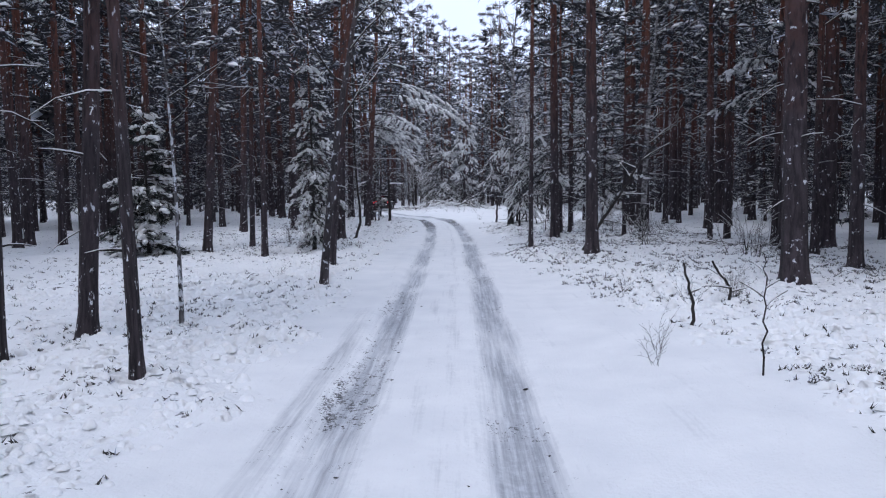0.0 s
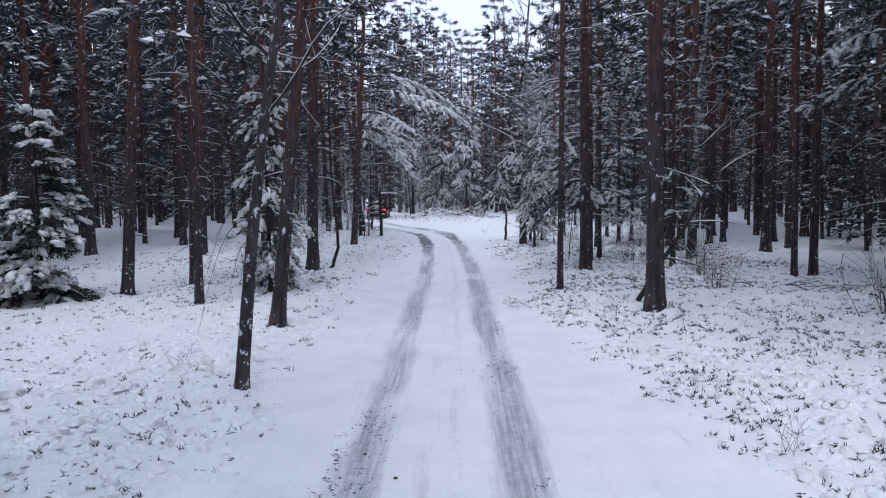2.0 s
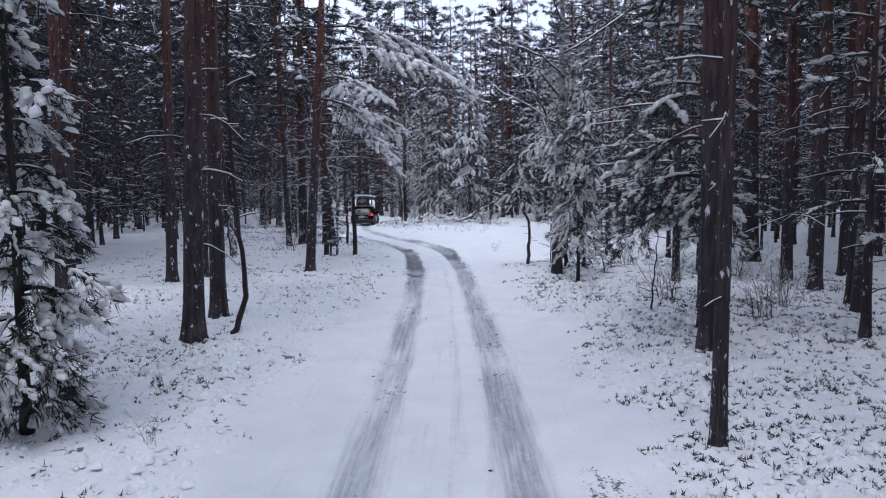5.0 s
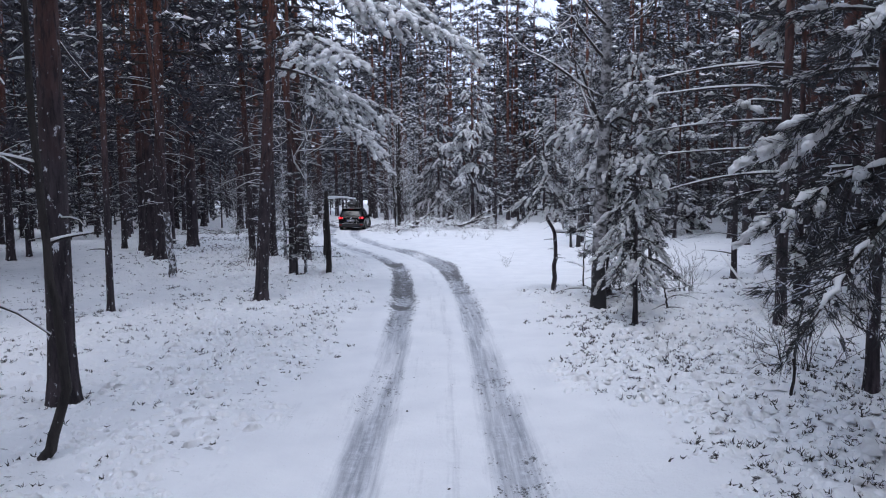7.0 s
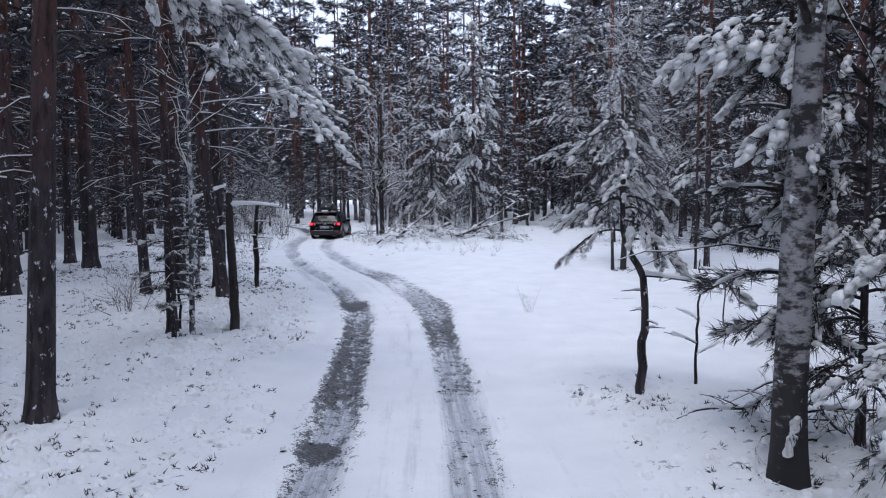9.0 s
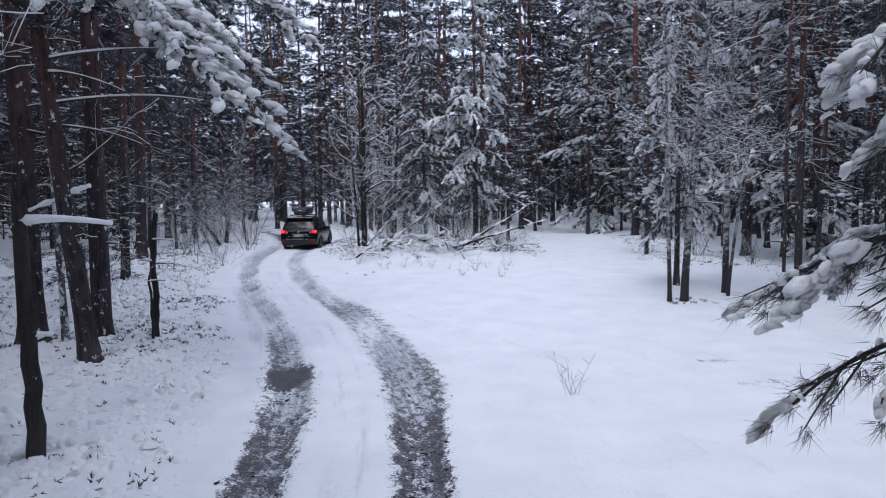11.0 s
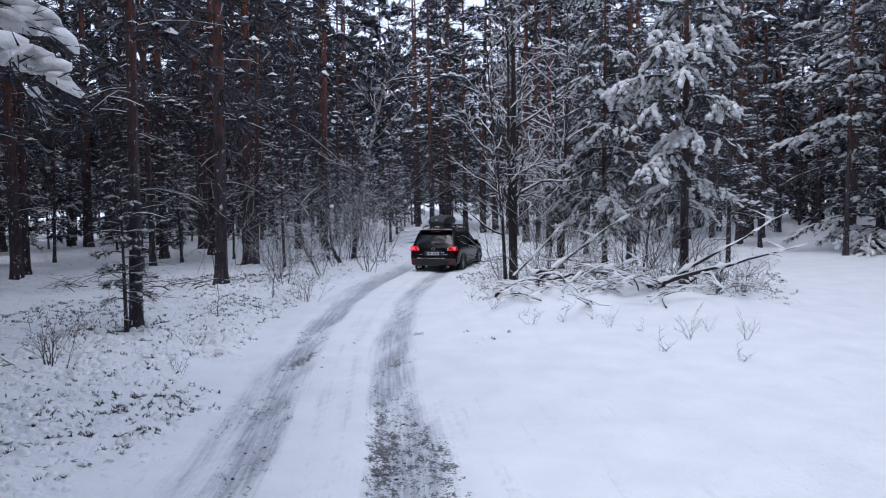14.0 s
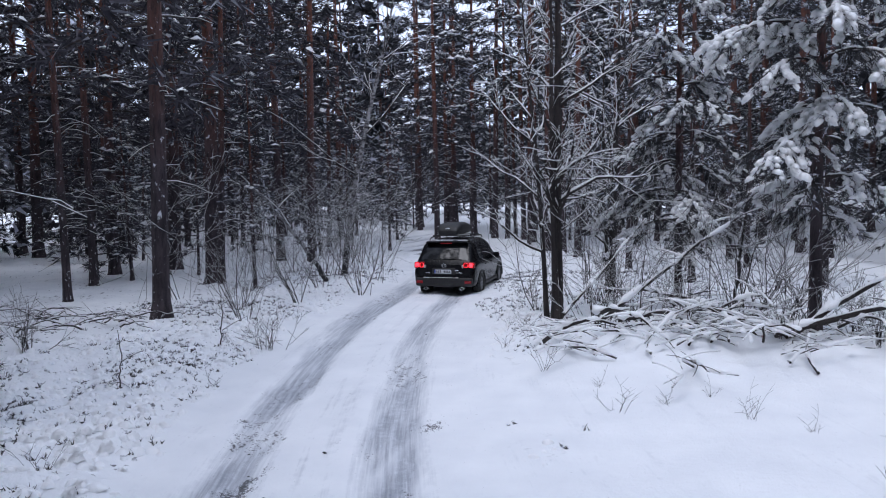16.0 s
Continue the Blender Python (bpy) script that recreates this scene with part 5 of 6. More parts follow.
# ---- brushwood ----
def brush_heap(label, cx, cy, rx, ry, count, seed, top, snowy=1.5, logs=()):
    """Cut branches thrown on a heap, each with its own line of snow."""
    rng = np.random.default_rng(seed)
    z0 = float(land(cx, cy))
    ob = thing("brush_pile", label, "brushwood", at=pose(cx, cy, z0))
    def lay(pts, r):
        wood, snow = Heap(), Heap()
        k = len(pts)
        rad = np.linspace(r, 0.006, k)
        pts = pts + rng.normal(0, 0.028, pts.shape) * np.linspace(0.2, 1, k)[:, None]
        tube(wood, pts, rad, 6, True)
        for _ in range(4):
            i = int(rng.integers(k // 4, k - 1))
            tw = limb_curve(pts[i], rng.uniform(0, 6.28), rng.uniform(0.25, 0.7), rng.uniform(-0.1, 0.7), 0.2, rng, 4)
            tube(wood, tw, np.linspace(rad[i] * 0.6, 0.003, 4), 4, False)
            if rng.uniform() < 0.55:
                tube(snow, tw + np.array([[0, 0, 0.012]]), np.linspace(0.014, 0.005, 4) * snowy * rng.uniform(0.6, 1.4, 4), 4, True)
        fine = np.linspace(0, k - 1, 3 * k - 2)
        top_line = np.stack([np.interp(fine, np.arange(k), pts[:, i]) for i in range(3)], -1)
        rr = np.interp(fine, np.arange(k), rad)
        q = len(fine)
        cover = (rr * 0.62 + 0.012) * snowy * rng.uniform(0.35, 1.45, q) * (0.6 + 0.4 * np.sin(fine * rng.uniform(1.5, 3) + rng.uniform(0, 6)))
        tube(snow, top_line + np.stack([rng.normal(0, 0.006, q), rng.normal(0, 0.006, q), rr * 0.95 + 0.006], -1), np.clip(cover, 0.003, 1), 6, True, 0.15, rng)
        b = part("branch", wood, TWIG, ob)
        part("snow", snow, SNOW, b, "line of snow on the branch")
    over = lambda px, py: float(land(cx + px, cy + py)) - z0
    for _ in range(count):
        a, q = rng.uniform(0, 6.28), rng.uniform(0, 1) ** 0.6
        px, py = rx * q * math.cos(a), ry * q * math.sin(a)
        c = np.array([px, py, over(px, py) + 0.03 + 0.5 * top * (1 - q) * rng.uniform(0.0, 1.0)])
        az = rng.uniform(0, 6.28) if rng.uniform() < 0.6 else rng.normal(0.2, 0.5) + (math.pi if rng.uniform() < 0.5 else 0)
        rise = rng.uniform(0.1, 0.9) * min(1.0, top + 0.2)
        lay(limb_curve(c, az, rng.uniform(0.6, 1.7), rise, rise * rng.uniform(0.6, 1.2), rng, 8, 0.25), rng.uniform(0.009, 0.024))
    for p, az, ln, rise, droop, r in logs:
        lay(limb_curve(np.array(p) + np.array([0, 0, over(p[0], p[1])]), az, ln, rise, droop, rng, 9, 0.06), r)


brush_heap("heap of cut branches buried under snow by the clearing", 0.3, 68.9, 2.9, 1.5, 58, 111, 0.9, 1.9,
           (((1.1, 0.1, 0.0), 0.35, 3.3, 0.58, 0.02, 0.055), ((0.9, -0.1, 0.15), 0.12, 3.7, 0.3, 0.02, 0.06), ((-3.1, 0.25, -0.05), 0.05, 1.9, 0.95, 0.75, 0.05),
            ((-2.0, 0.5, 0.4), -0.8, 2.0, 0.45, 0.6, 0.05), ((-2.6, 1.0, 0.3), 0.9, 2.6, 0.75, 0.1, 0.03), ((-2.0, 0.8, 0.1), 0.5, 3.6, 0.72, 0.12, 0.045),
            ((-1.6, 0.6, 0.3), 0.1, 2.8, 0.25, 0.25, 0.045), ((0.2, 0.9, 0.3), 2.7, 2.6, 0.3, 0.25, 0.04)))
brush_heap("scattered fallen branches among the trees", -14.2, 69.4, 2.6, 1.2, 26, 112, 0.6, 0.6)
brush_heap("few fallen twigs on the heather", 8.7, 24.8, 1.8, 1.0, 7, 113, 0.15, 0.8)
brush_heap("thin fallen twigs beside a birch", 4.6, 41.6, 1.3, 0.9, 9, 114, 0.3, 1.2)

# ---- weeds that stick out of the snow ----
def weed_parts(seed, height, stems):
    rng = np.random.default_rng(seed)
    heap = Heap()
    for k in range(stems):
        a = rng.uniform(0, 6.28)
        pts = limb_curve(np.array([rng.normal(0, 0.05), rng.normal(0, 0.05), -0.03]), a, height * rng.uniform(0.15, 0.45), rng.uniform(1.0, 3.2), rng.uniform(-0.5, 1.3), rng, 5, 0.3)
        tube(heap, pts, np.linspace(0.0032, 0.0012, 5), 3, False)
        for i in (2, 3):
            tube(heap, limb_curve(pts[i], rng.uniform(0, 6.28), 0.12, 0.9, 0.1, rng, 3), [0.003, 0.002, 0.001], 3, False)
    return heap


WEEDS = []
for s, h, n in ((121, 0.62, 7), (122, 0.8, 8), (123, 0.45, 6)):
    ob = thing("dry_weed", "dry weed stalks poking through the snow", "weed", "dry weeds")
    tagged(part("stalk_mass", weed_parts(s, h, n), TWIG, ob), kind="stuff")
    WEEDS.append(ob)
wr = np.random.default_rng(124)
WEED_SPOTS = [(1.4, 63.6), (2.6, 63.0), (-0.6, 66.0), (0.0, 66.5), (1.9, 64.7), (-1.2, 65.6), (2.9, 64.8), (2.3, 65.4), (0.4, 65.6), (1.0, 65.2), (-1.5, 66.8), (-2.4, 67.6), (-3.3, 69.2), (-3.1, 70.3), (-3.6, 71.4), (-3.2, 70.8), (-2.9, 69.9),
              (2.76, 9.15), (2.5, 8.4), (4.2, 12.2), (-4.0, 17.5), (-2.6, 10.6), (3.4, 13.4), (-3.6, 27.4), (3.9, 12.6), (4.8, 14.0), (-6.2, 60.5), (-7.2, 62.4), (-6.6, 57.2), (2.6, 50.5), (-7.4, 66), (-2.9, 25.2), (-3.4, 36.4)]
for x, y in WEED_SPOTS:
    plant(WEEDS[int(wr.integers(0, 3))], stand(x, y, wr.uniform(0, 360), wr.uniform(0.55, 1.15)))

# ---- heather under the snow ----
def heather_cover():
    rng = np.random.default_rng(131)
    n = 70000
    x, y = rng.uniform(-14, 13, n), rng.uniform(1.5, 82, n)
    off = np.abs(x - road_x(y))
    thick = smooth(-0.2, 0.5, vnoise(x, y, 2.6, 23) + 0.5 * vnoise(x, y, 0.9, 29))
    keep = rng.uniform(0, 1, n) < heath(x, y) ** 1.5 * np.clip(1.3 - off / 12, 0.3, 1) * (0.14 + 0.86 * thick) * np.where((x > 1.5) & (y > 12), np.where(y < 38, 2.8, 1.8), np.where((x < 0) & (y > 57), 1.7, 1.0)) * np.where((x < 0) & (y < 25), 0.4, 1.0)
    x, y = x[keep], y[keep]
    for a, b in taken:
        if abs(a - float(road_x(b))) < 9 and b < 80:
            k = int(rng.integers(6, 26))
            r, t = 0.15 + rng.gamma(2.0, 0.12, k), rng.uniform(0, 6.28, k)
            x, y = np.append(x, a + r * np.cos(t)), np.append(y, b + r * np.sin(t))
    m = len(x)
    twigs = Heap()
    for _ in range(3):
        px, py = x + rng.normal(0, 0.04, m), y + rng.normal(0, 0.04, m)
        spot = np.stack([px, py, land(px, py) + 0.005], -1)
        ax = np.stack([rng.normal(0, 0.5, m), rng.normal(0, 0.5, m), np.full(m, 0.7)], -1)
        blades(twigs, spot, ax, 4, 0.065, 0.017, rng, 1.3)
    ob = new("heather", mesh_of("heather", [(twigs, HEATHER)]))
    tagged(ob, "low dark heather tufts poking through the snow", "heather", kind="stuff")


def snow_cushions():
    """Snow that lies in small rounded cushions over the heather, each sunk in its neighbours."""
    rng = np.random.default_rng(133)
    n = 80000
    x, y = rng.uniform(-12, 10, n), rng.uniform(1.5, 79, n)
    off = np.abs(x - road_x(y))
    keep = rng.uniform(0, 1, n) < smooth(0.1, 0.7, heath(x, y)) * np.clip(1.45 - off / 8, 0.0, 1)
    x, y = x[keep], y[keep]
    m = len(x)
    r = rng.uniform(0.03, 0.085, m) * (0.85 + 0.4 * vnoise(x, y, 1.7, 41))
    a = rng.uniform(0, 6.28, m)
    al = np.arange(6) * math.tau / 6
    dv = np.array([(0, 0, 1.0)] + [(0.68 * math.cos(b), 0.68 * math.sin(b), 0.62) for b in al] + [(1.15 * math.cos(b), 1.15 * math.sin(b), -0.6) for b in al])
    dt = np.array([(0, 1 + k, 1 + (k + 1) % 6) for k in range(6)] + [q for k in range(6) for q in ((1 + k, 7 + k, 7 + (k + 1) % 6), (1 + k, 7 + (k + 1) % 6, 1 + (k + 1) % 6))])
    turn = np.stack([np.cos(a), np.sin(a)], -1)
    p = dv[None] * np.stack([r * 1.25, r, r * rng.uniform(0.4, 0.8, m)], -1)[:, None] * (1 + rng.uniform(-0.10, 0.10, (m, len(dv), 1)))
    v = np.stack([p[..., 0] * turn[:, None, 0] - p[..., 1] * turn[:, None, 1], p[..., 0] * turn[:, None, 1] + p[..., 1] * turn[:, None, 0], p[..., 2]], -1)
    heap = Heap()
    heap.add(v + np.stack([x, y, land(x, y) + 0.004], -1)[:, None], dt[None] + (np.arange(m) * len(dv))[:, None, None])
    ob = new("snow_cushions", mesh_of("snow_cushions", [(heap, SNOW)]))
    tagged(ob, "small rounded cushions of snow over the heather", "snow", kind="stuff")


heather_cover()
snow_cushions()


# ---- clods of wet earth thrown up beside the wheel tracks ----
def mud_clods():
    rng = np.random.default_rng(141)
    n = 26000
    y = rng.uniform(3, 96, n)
    d = np.where(rng.uniform(0, 1, n) < 0.55, -0.82, 0.82) + rng.normal(0, 0.26, n)
    x = road_x(y) + d
    heap = Heap()
    keep = rng.uniform(0, 1, n) < 0.5 * dirt(x, y) ** 1.5 * smooth(-0.1, 0.5, vnoise(x, y, 0.8, 24)) + 0.004
    x, y = x[keep], y[keep]
    m = len(x)
    r = 0.008 + 0.02 * rng.uniform(0, 1, (m, 1)) ** 2
    a = rng.uniform(0, 6.28, m)
    lumps(heap, np.stack([x, y, land(x, y) + 0.002], -1), np.stack([np.cos(a), np.sin(a), 0 * a], -1), r * np.array([[1.5, 1.0, 0.7]]), rng, 1, 0.3)
    tagged(new("mud_clods", mesh_of("mud_clods", [(heap, EARTH)])), "small dark clods of wet earth along the wheel tracks", "earth", kind="stuff")


mud_clods()

# ---- the car ----
PAINT = plain_material("black_car_paint", (0.004, 0.004, 0.005), 0.16, 0.0, 0.4, 3)
PAINT.node_tree.nodes["Principled BSDF"].inputs["Specular IOR Level"].default_value = 0.15
PLASTIC = plain_material("black_plastic", (0.011, 0.011, 0.012), 0.55)
RUBBER = plain_material("tyre_rubber", (0.02, 0.02, 0.021), 0.85, 0, 0.5, 20)
ALLOY = plain_material("grey_alloy", (0.22, 0.22, 0.23), 0.4, 0.7)
CHROME = plain_material("chrome", (0.6, 0.6, 0.62), 0.18, 1.0, 0.05)
WINDOW = plain_material("tinted_glass", (0.010, 0.011, 0.013), 0.06, 0.0, 0.1)
WINDOW.node_tree.nodes["Principled BSDF"].inputs["Specular IOR Level"].default_value = 0.3
RED_LENS = plain_material("red_lens", (0.25, 0.008, 0.012), 0.15)
RED_LAMP = glow_material("lit_tail_lamp", (1.0, 0.03, 0.05), 3.5)
CLEAR_LENS = plain_material("clear_lens", (0.45, 0.42, 0.42), 0.15)
PLATE_WHITE = plain_material("plate_white", (0.62, 0.63, 0.66), 0.4, 0, 0.08)
PLATE_DARK = plain_material("plate_dark", (0.03, 0.03, 0.035), 0.5)
PLATE_BLUE = plain_material("plate_blue", (0.03, 0.06, 0.3), 0.4)


def block(w, d, h, bevel=0.01, at=(0, 0, 0), taper=1.0, turn=None, segments=2):
    """A box with rounded edges, as a heap; taper narrows its top."""
    bm = bmesh.new()
    bmesh.ops.create_cube(bm, size=1)
    for v in bm.verts:
        f = taper if v.co.z > 0 else 1.0
        v.co = Vector((v.co.x * w * f, v.co.y * d * f, v.co.z * h))
    if bevel:
        bmesh.ops.bevel(bm, geom=bm.edges[:], offset=bevel, segments=segments, profile=0.6, affect="EDGES")
    bmesh.ops.triangulate(bm, faces=bm.faces[:])
    m = Matrix.Translation(at) @ (turn or Matrix())
    bm.transform(m)
    bm.verts.index_update()
    heap = Heap()
    heap.add([v.co[:] for v in bm.verts], [[v.index for v in f.verts] for f in bm.faces])
    bm.free()
    return heap


def lathe(profile, sides=28):
    """Turned about the x axis: (x, radius) pairs."""
    heap = Heap()
    a = np.arange(sides) * 2 * math.pi / sides
    p = np.array(profile)
    v = np.stack([np.repeat(p[:, :1], sides, 1), p[:, 1:] * np.cos(a)[None], p[:, 1:] * np.sin(a)[None]], -1)
    k = len(p)
    i, j = np.meshgrid(np.arange(k - 1), np.arange(sides), indexing="ij")
    q = np.stack([i * sides + j, i * sides + (j + 1) % sides, (i + 1) * sides + (j + 1) % sides, (i + 1) * sides + j], -1).reshape(-1, 4)
    heap.add(v, np.concatenate([q[:, [0, 1, 2]], q[:, [0, 2, 3]]]))
    return heap


# half sections of the body from tail to nose: y, then (x, z) from the sill to the roof's middle
SECTIONS = [
    (0.00, (0.66, 0.42), (0.80, 0.50), (0.84, 0.70), (0.80, 0.90), (0.74, 0.99), (0.52, 1.01), (0, 1.02)),
    (0.07, (0.76, 0.35), (0.89, 0.44), (0.925, 0.72), (0.89, 0.98), (0.81, 1.09), (0.60, 1.12), (0, 1.13)),
    (0.28, (0.80, 0.32), (0.915, 0.40), (0.945, 0.74), (0.925, 1.02), (0.78, 1.34), (0.60, 1.39), (0, 1.41)),
    (0.47, (0.80, 0.30), (0.92, 0.38), (0.948, 0.75), (0.935, 1.03), (0.745, 1.56), (0.60, 1.62), (0, 1.64)),
    (0.70, (0.80, 0.28), (0.92, 0.36), (0.948, 0.75), (0.935, 1.03), (0.73, 1.64), (0.59, 1.69), (0, 1.715)),
    (1.50, (0.80, 0.26), (0.92, 0.34), (0.945, 0.75), (0.935, 1.02), (0.72, 1.66), (0.58, 1.71), (0, 1.735)),
    (2.30, (0.80, 0.26), (0.92, 0.34), (0.945, 0.74), (0.93, 1.00), (0.71, 1.63), (0.57, 1.69), (0, 1.715)),
    (2.80, (0.80, 0.26), (0.92, 0.34), (0.945, 0.73), (0.925, 0.99), (0.73, 1.50), (0.58, 1.56), (0, 1.585)),
    (3.45, (0.80, 0.28), (0.92, 0.36), (0.945, 0.72), (0.91, 0.97), (0.80, 1.07), (0.60, 1.11), (0, 1.13)),
    (4.20, (0.76, 0.30), (0.90, 0.40), (0.925, 0.70), (0.87, 0.90), (0.77, 0.97), (0.55, 1.00), (0, 1.02)),
    (4.55, (0.68, 0.34), (0.80, 0.42), (0.83, 0.64), (0.79, 0.80), (0.68, 0.86), (0.48, 0.88), (0, 0.90)),
    (4.66, (0.50, 0.38), (0.62, 0.45), (0.64, 0.60), (0.60, 0.72), (0.50, 0.77), (0.35, 0.79), (0, 0.80))]
SEC_Y = np.array([s[0] for s in SECTIONS])
SEC_P = np.array([s[1:] for s in SECTIONS], float)


def skin(y, s):
    """Point of the right half of the body: y along the car, s from 0 (sill) to 6 (roof's middle)."""
    row = np.array([[np.interp(y, SEC_Y, SEC_P[:, i, k]) for k in (0, 1)] for i in range(7)])
    x, z = np.interp(s, np.arange(7), row[:, 0]), np.interp(s, np.arange(7), row[:, 1])
    return np.array([x, y, z])


def skin_patch(ys, ss, lift, sign):
    """A panel that lies on the body, lifted off it."""
    g = np.array([[skin(y, s) for s in ss] for y in ys])
    du, dv = np.gradient(g, axis=0), np.gradient(g, axis=1)
    n = unit(np.cross(du, dv))
    n[n[..., 0] < -0.2] *= -1
    out = g + n * lift * np.sign(n[..., :1] + n[..., 2:3] + 1e-6)
    out[..., 0] *= sign
    return out


def sheet(heap, g, flip=False):
    a, b = g.shape[:2]
    i, j = np.meshgrid(np.arange(a - 1), np.arange(b - 1), indexing="ij")
    q = np.stack([i * b + j, i * b + j + 1, (i + 1) * b + j + 1, (i + 1) * b + j], -1).reshape(-1, 4)
    if flip:
        q = q[:, ::-1]
    heap.add(g.reshape(-1, 3), np.concatenate([q[:, [0, 1, 2]], q[:, [0, 2, 3]]]))


def build_car(at):
    car = thing("car", "black SUV with lit red tail lamps and a roof box", "car", at=at)
    body = Heap()
    ys = np.unique(np.concatenate([np.linspace(a, b, 4) for a, b in zip(SEC_Y[:-1], SEC_Y[1:])]))
    ss = np.linspace(0, 6, 25)
    half = np.array([[skin(y, s) for s in ss] for y in ys])
    soft = half.copy()
    soft[:, 1:-1] = (half[:, :-2] + 2 * half[:, 1:-1] + half[:, 2:]) / 4
    full = np.concatenate([soft * np.array([-1, 1, 1]), soft[:, -2::-1]], 1)
    sheet(body, full)
    for row, flip in ((full[0], False), (full[-1], True)):
        c = row.mean(0)
        n = len(row)
        t = np.array([[i, (i + 1) % n, n] for i in range(n)])
        body.add(np.concatenate([row, c[None]]), t[:, ::-1] if flip else t)
    sheet(body, np.stack([full[:, 0], full[:, -1]], 1))
    b = part("body", body, PAINT, car)
    b.modifiers.new("smooth", "WEIGHTED_NORMAL")
    # panes
    for sign in (1, -1):
        for y0, y1 in ((0.78, 1.30), (1.36, 2.16), (2.22, 2.82)):
            pane = Heap()
            sheet(pane, skin_patch(np.linspace(y0, y1, 6), np.linspace(3.14, 3.86, 5), 0.007, sign), sign < 0)
            part("side_window", pane, WINDOW, car, "dark tinted side window")
    for name, y0, y1, w in (("rear_window", 0.10, 0.44, 0.9), ("windscreen", 2.86, 3.40, 0.92)):
        pane = Heap()
        g = np.array([[skin(y, s) for s in np.linspace(4.05, 6, 7)] for y in np.linspace(y0, y1, 6)])
        g = np.concatenate([g * np.array([-1, 1, 1]), g[:, -2::-1]], 1)
        g[..., 2] += 0.008
        g[..., 1] += -0.008 if name == "rear_window" else 0.008
        g[..., 0] *= w
        sheet(pane, g)
        part(name, pane, WINDOW, car, "dark tinted rear window" if name == "rear_window" else "")
    part("spoiler", block(1.30, 0.26, 0.05, 0.02, (0, 0.42, 1.655), 0.94), PAINT, car)
    part("stop_lamp", block(0.36, 0.03, 0.025, 0.006, (0, 0.30, 1.625)), RED_LENS, car)
    part("wiper", block(0.42, 0.02, 0.02, 0.005, (0.14, 0.085, 1.185), 1, pose(0, 0, 0, 0, -3, 0)), PLASTIC, car)
    bumper = part("rear_bumper", block(1.74, 0.22, 0.26, 0.06, (0, 0.06, 0.50), 1.0), PLASTIC, car, "dark rear bumper with snow on its ledge")
    ledge = Heap()
    rng = np.random.default_rng(3)
    n = 34
    c = np.stack([rng.uniform(-0.6, 0.45, n), rng.uniform(-0.05, -0.02, n), np.full(n, 0.63)], -1)
    lumps(ledge, c, np.tile([[1.0, 0, 0]], (n, 1)), np.stack([rng.uniform(0.02, 0.06, n), rng.uniform(0.015, 0.03, n), rng.uniform(0.008, 0.02, n)], -1), rng, 2)
    part("snow", ledge, SNOW, bumper, "thin crust of snow")
    part("tow_cover", block(0.5, 0.05, 0.10, 0.02, (0, -0.03, 0.40)), PLASTIC, car)
    for sx in (-1, 1):
        lamp = part("tail_lamp", block(0.36, 0.22, 0.185, 0.05, (sx * 0.745, 0.105, 1.0), 0.92, pose(0, 0, 0, 0, sx * 5, sx * 14), 3), RED_LENS, car, "lit red tail lamp")
        for dx in (0.67, 0.82):
            part("bulb", block(0.125, 0.03, 0.125, 0.05, (sx * dx, 0.0 + (0.02 if dx > 0.7 else -0.005), 1.0), 1, pose(0, 0, 0, 0, 0, sx * 14), 3), RED_LAMP, lamp, "glowing red lamp")
        part("clear_corner", block(0.07, 0.03, 0.09, 0.012, (sx * 0.585, -0.008, 0.965)), CLEAR_LENS, lamp, "whitish corner lens")
        part("reflector", block(0.20, 0.03, 0.085, 0.012, (sx * 0.74, -0.045, 0.50)), RED_LENS, car, "dull red reflector")
        pipe = Heap()
        a = lathe([(0.0, 0.035), (0.16, 0.035), (0.16, 0.045), (0.0, 0.045), (0.0, 0.035)], 14)
        v, t = a.arrays()
        pipe.add(np.stack([v[:, 1] * 1.5 + sx * 0.55, v[:, 0] - 0.06, v[:, 2] + 0.31], -1), t)
        part("exhaust", pipe, CHROME, car, "oval chrome exhaust tip")
        mir = part("wing_mirror", block(0.22, 0.12, 0.16, 0.045, (sx * 1.02, 2.72, 1.10), 0.9, None, 3), PAINT, car)
        part("mirror_arm", block(0.14, 0.07, 0.05, 0.015, (sx * 0.90, 2.74, 1.04)), PLASTIC, mir)
        rail = Heap()
        tube(rail, [(sx * 0.60, 0.62, 1.69), (sx * 0.61, 0.80, 1.765), (sx * 0.61, 1.6, 1.79), (sx * 0.60, 2.35, 1.765), (sx * 0.59, 2.55, 1.68)], [0.016, 0.02, 0.02, 0.02, 0.014], 8)
        part("roof_rail", rail, PLASTIC, car)
        for wy in (0.95, 3.65):
            tyre_c = pose(sx * 0.815, wy, 0.355)
            w = part("wheel", lathe([(-0.11, 0.20), (-0.12, 0.25), (-0.12, 0.31), (-0.10, 0.345), (-0.06, 0.358), (0.06, 0.358), (0.10, 0.345), (0.135, 0.31), (0.135, 0.25), (0.12, 0.225), (0.11, 0.20)] if sx > 0 else
                                    [(0.11, 0.20), (0.12, 0.25), (0.12, 0.31), (0.10, 0.345), (0.06, 0.358), (-0.06, 0.358), (-0.10, 0.345), (-0.135, 0.31), (-0.135, 0.25), (-0.12, 0.225), (-0.11, 0.20)], 32), RUBBER, car, "black tyre with a grey alloy rim", True, tyre_c)
            rim = lathe([(sx * 0.115, 0.225), (sx * 0.09, 0.21), (sx * 0.05, 0.20), (sx * 0.045, 0.02)], 28)
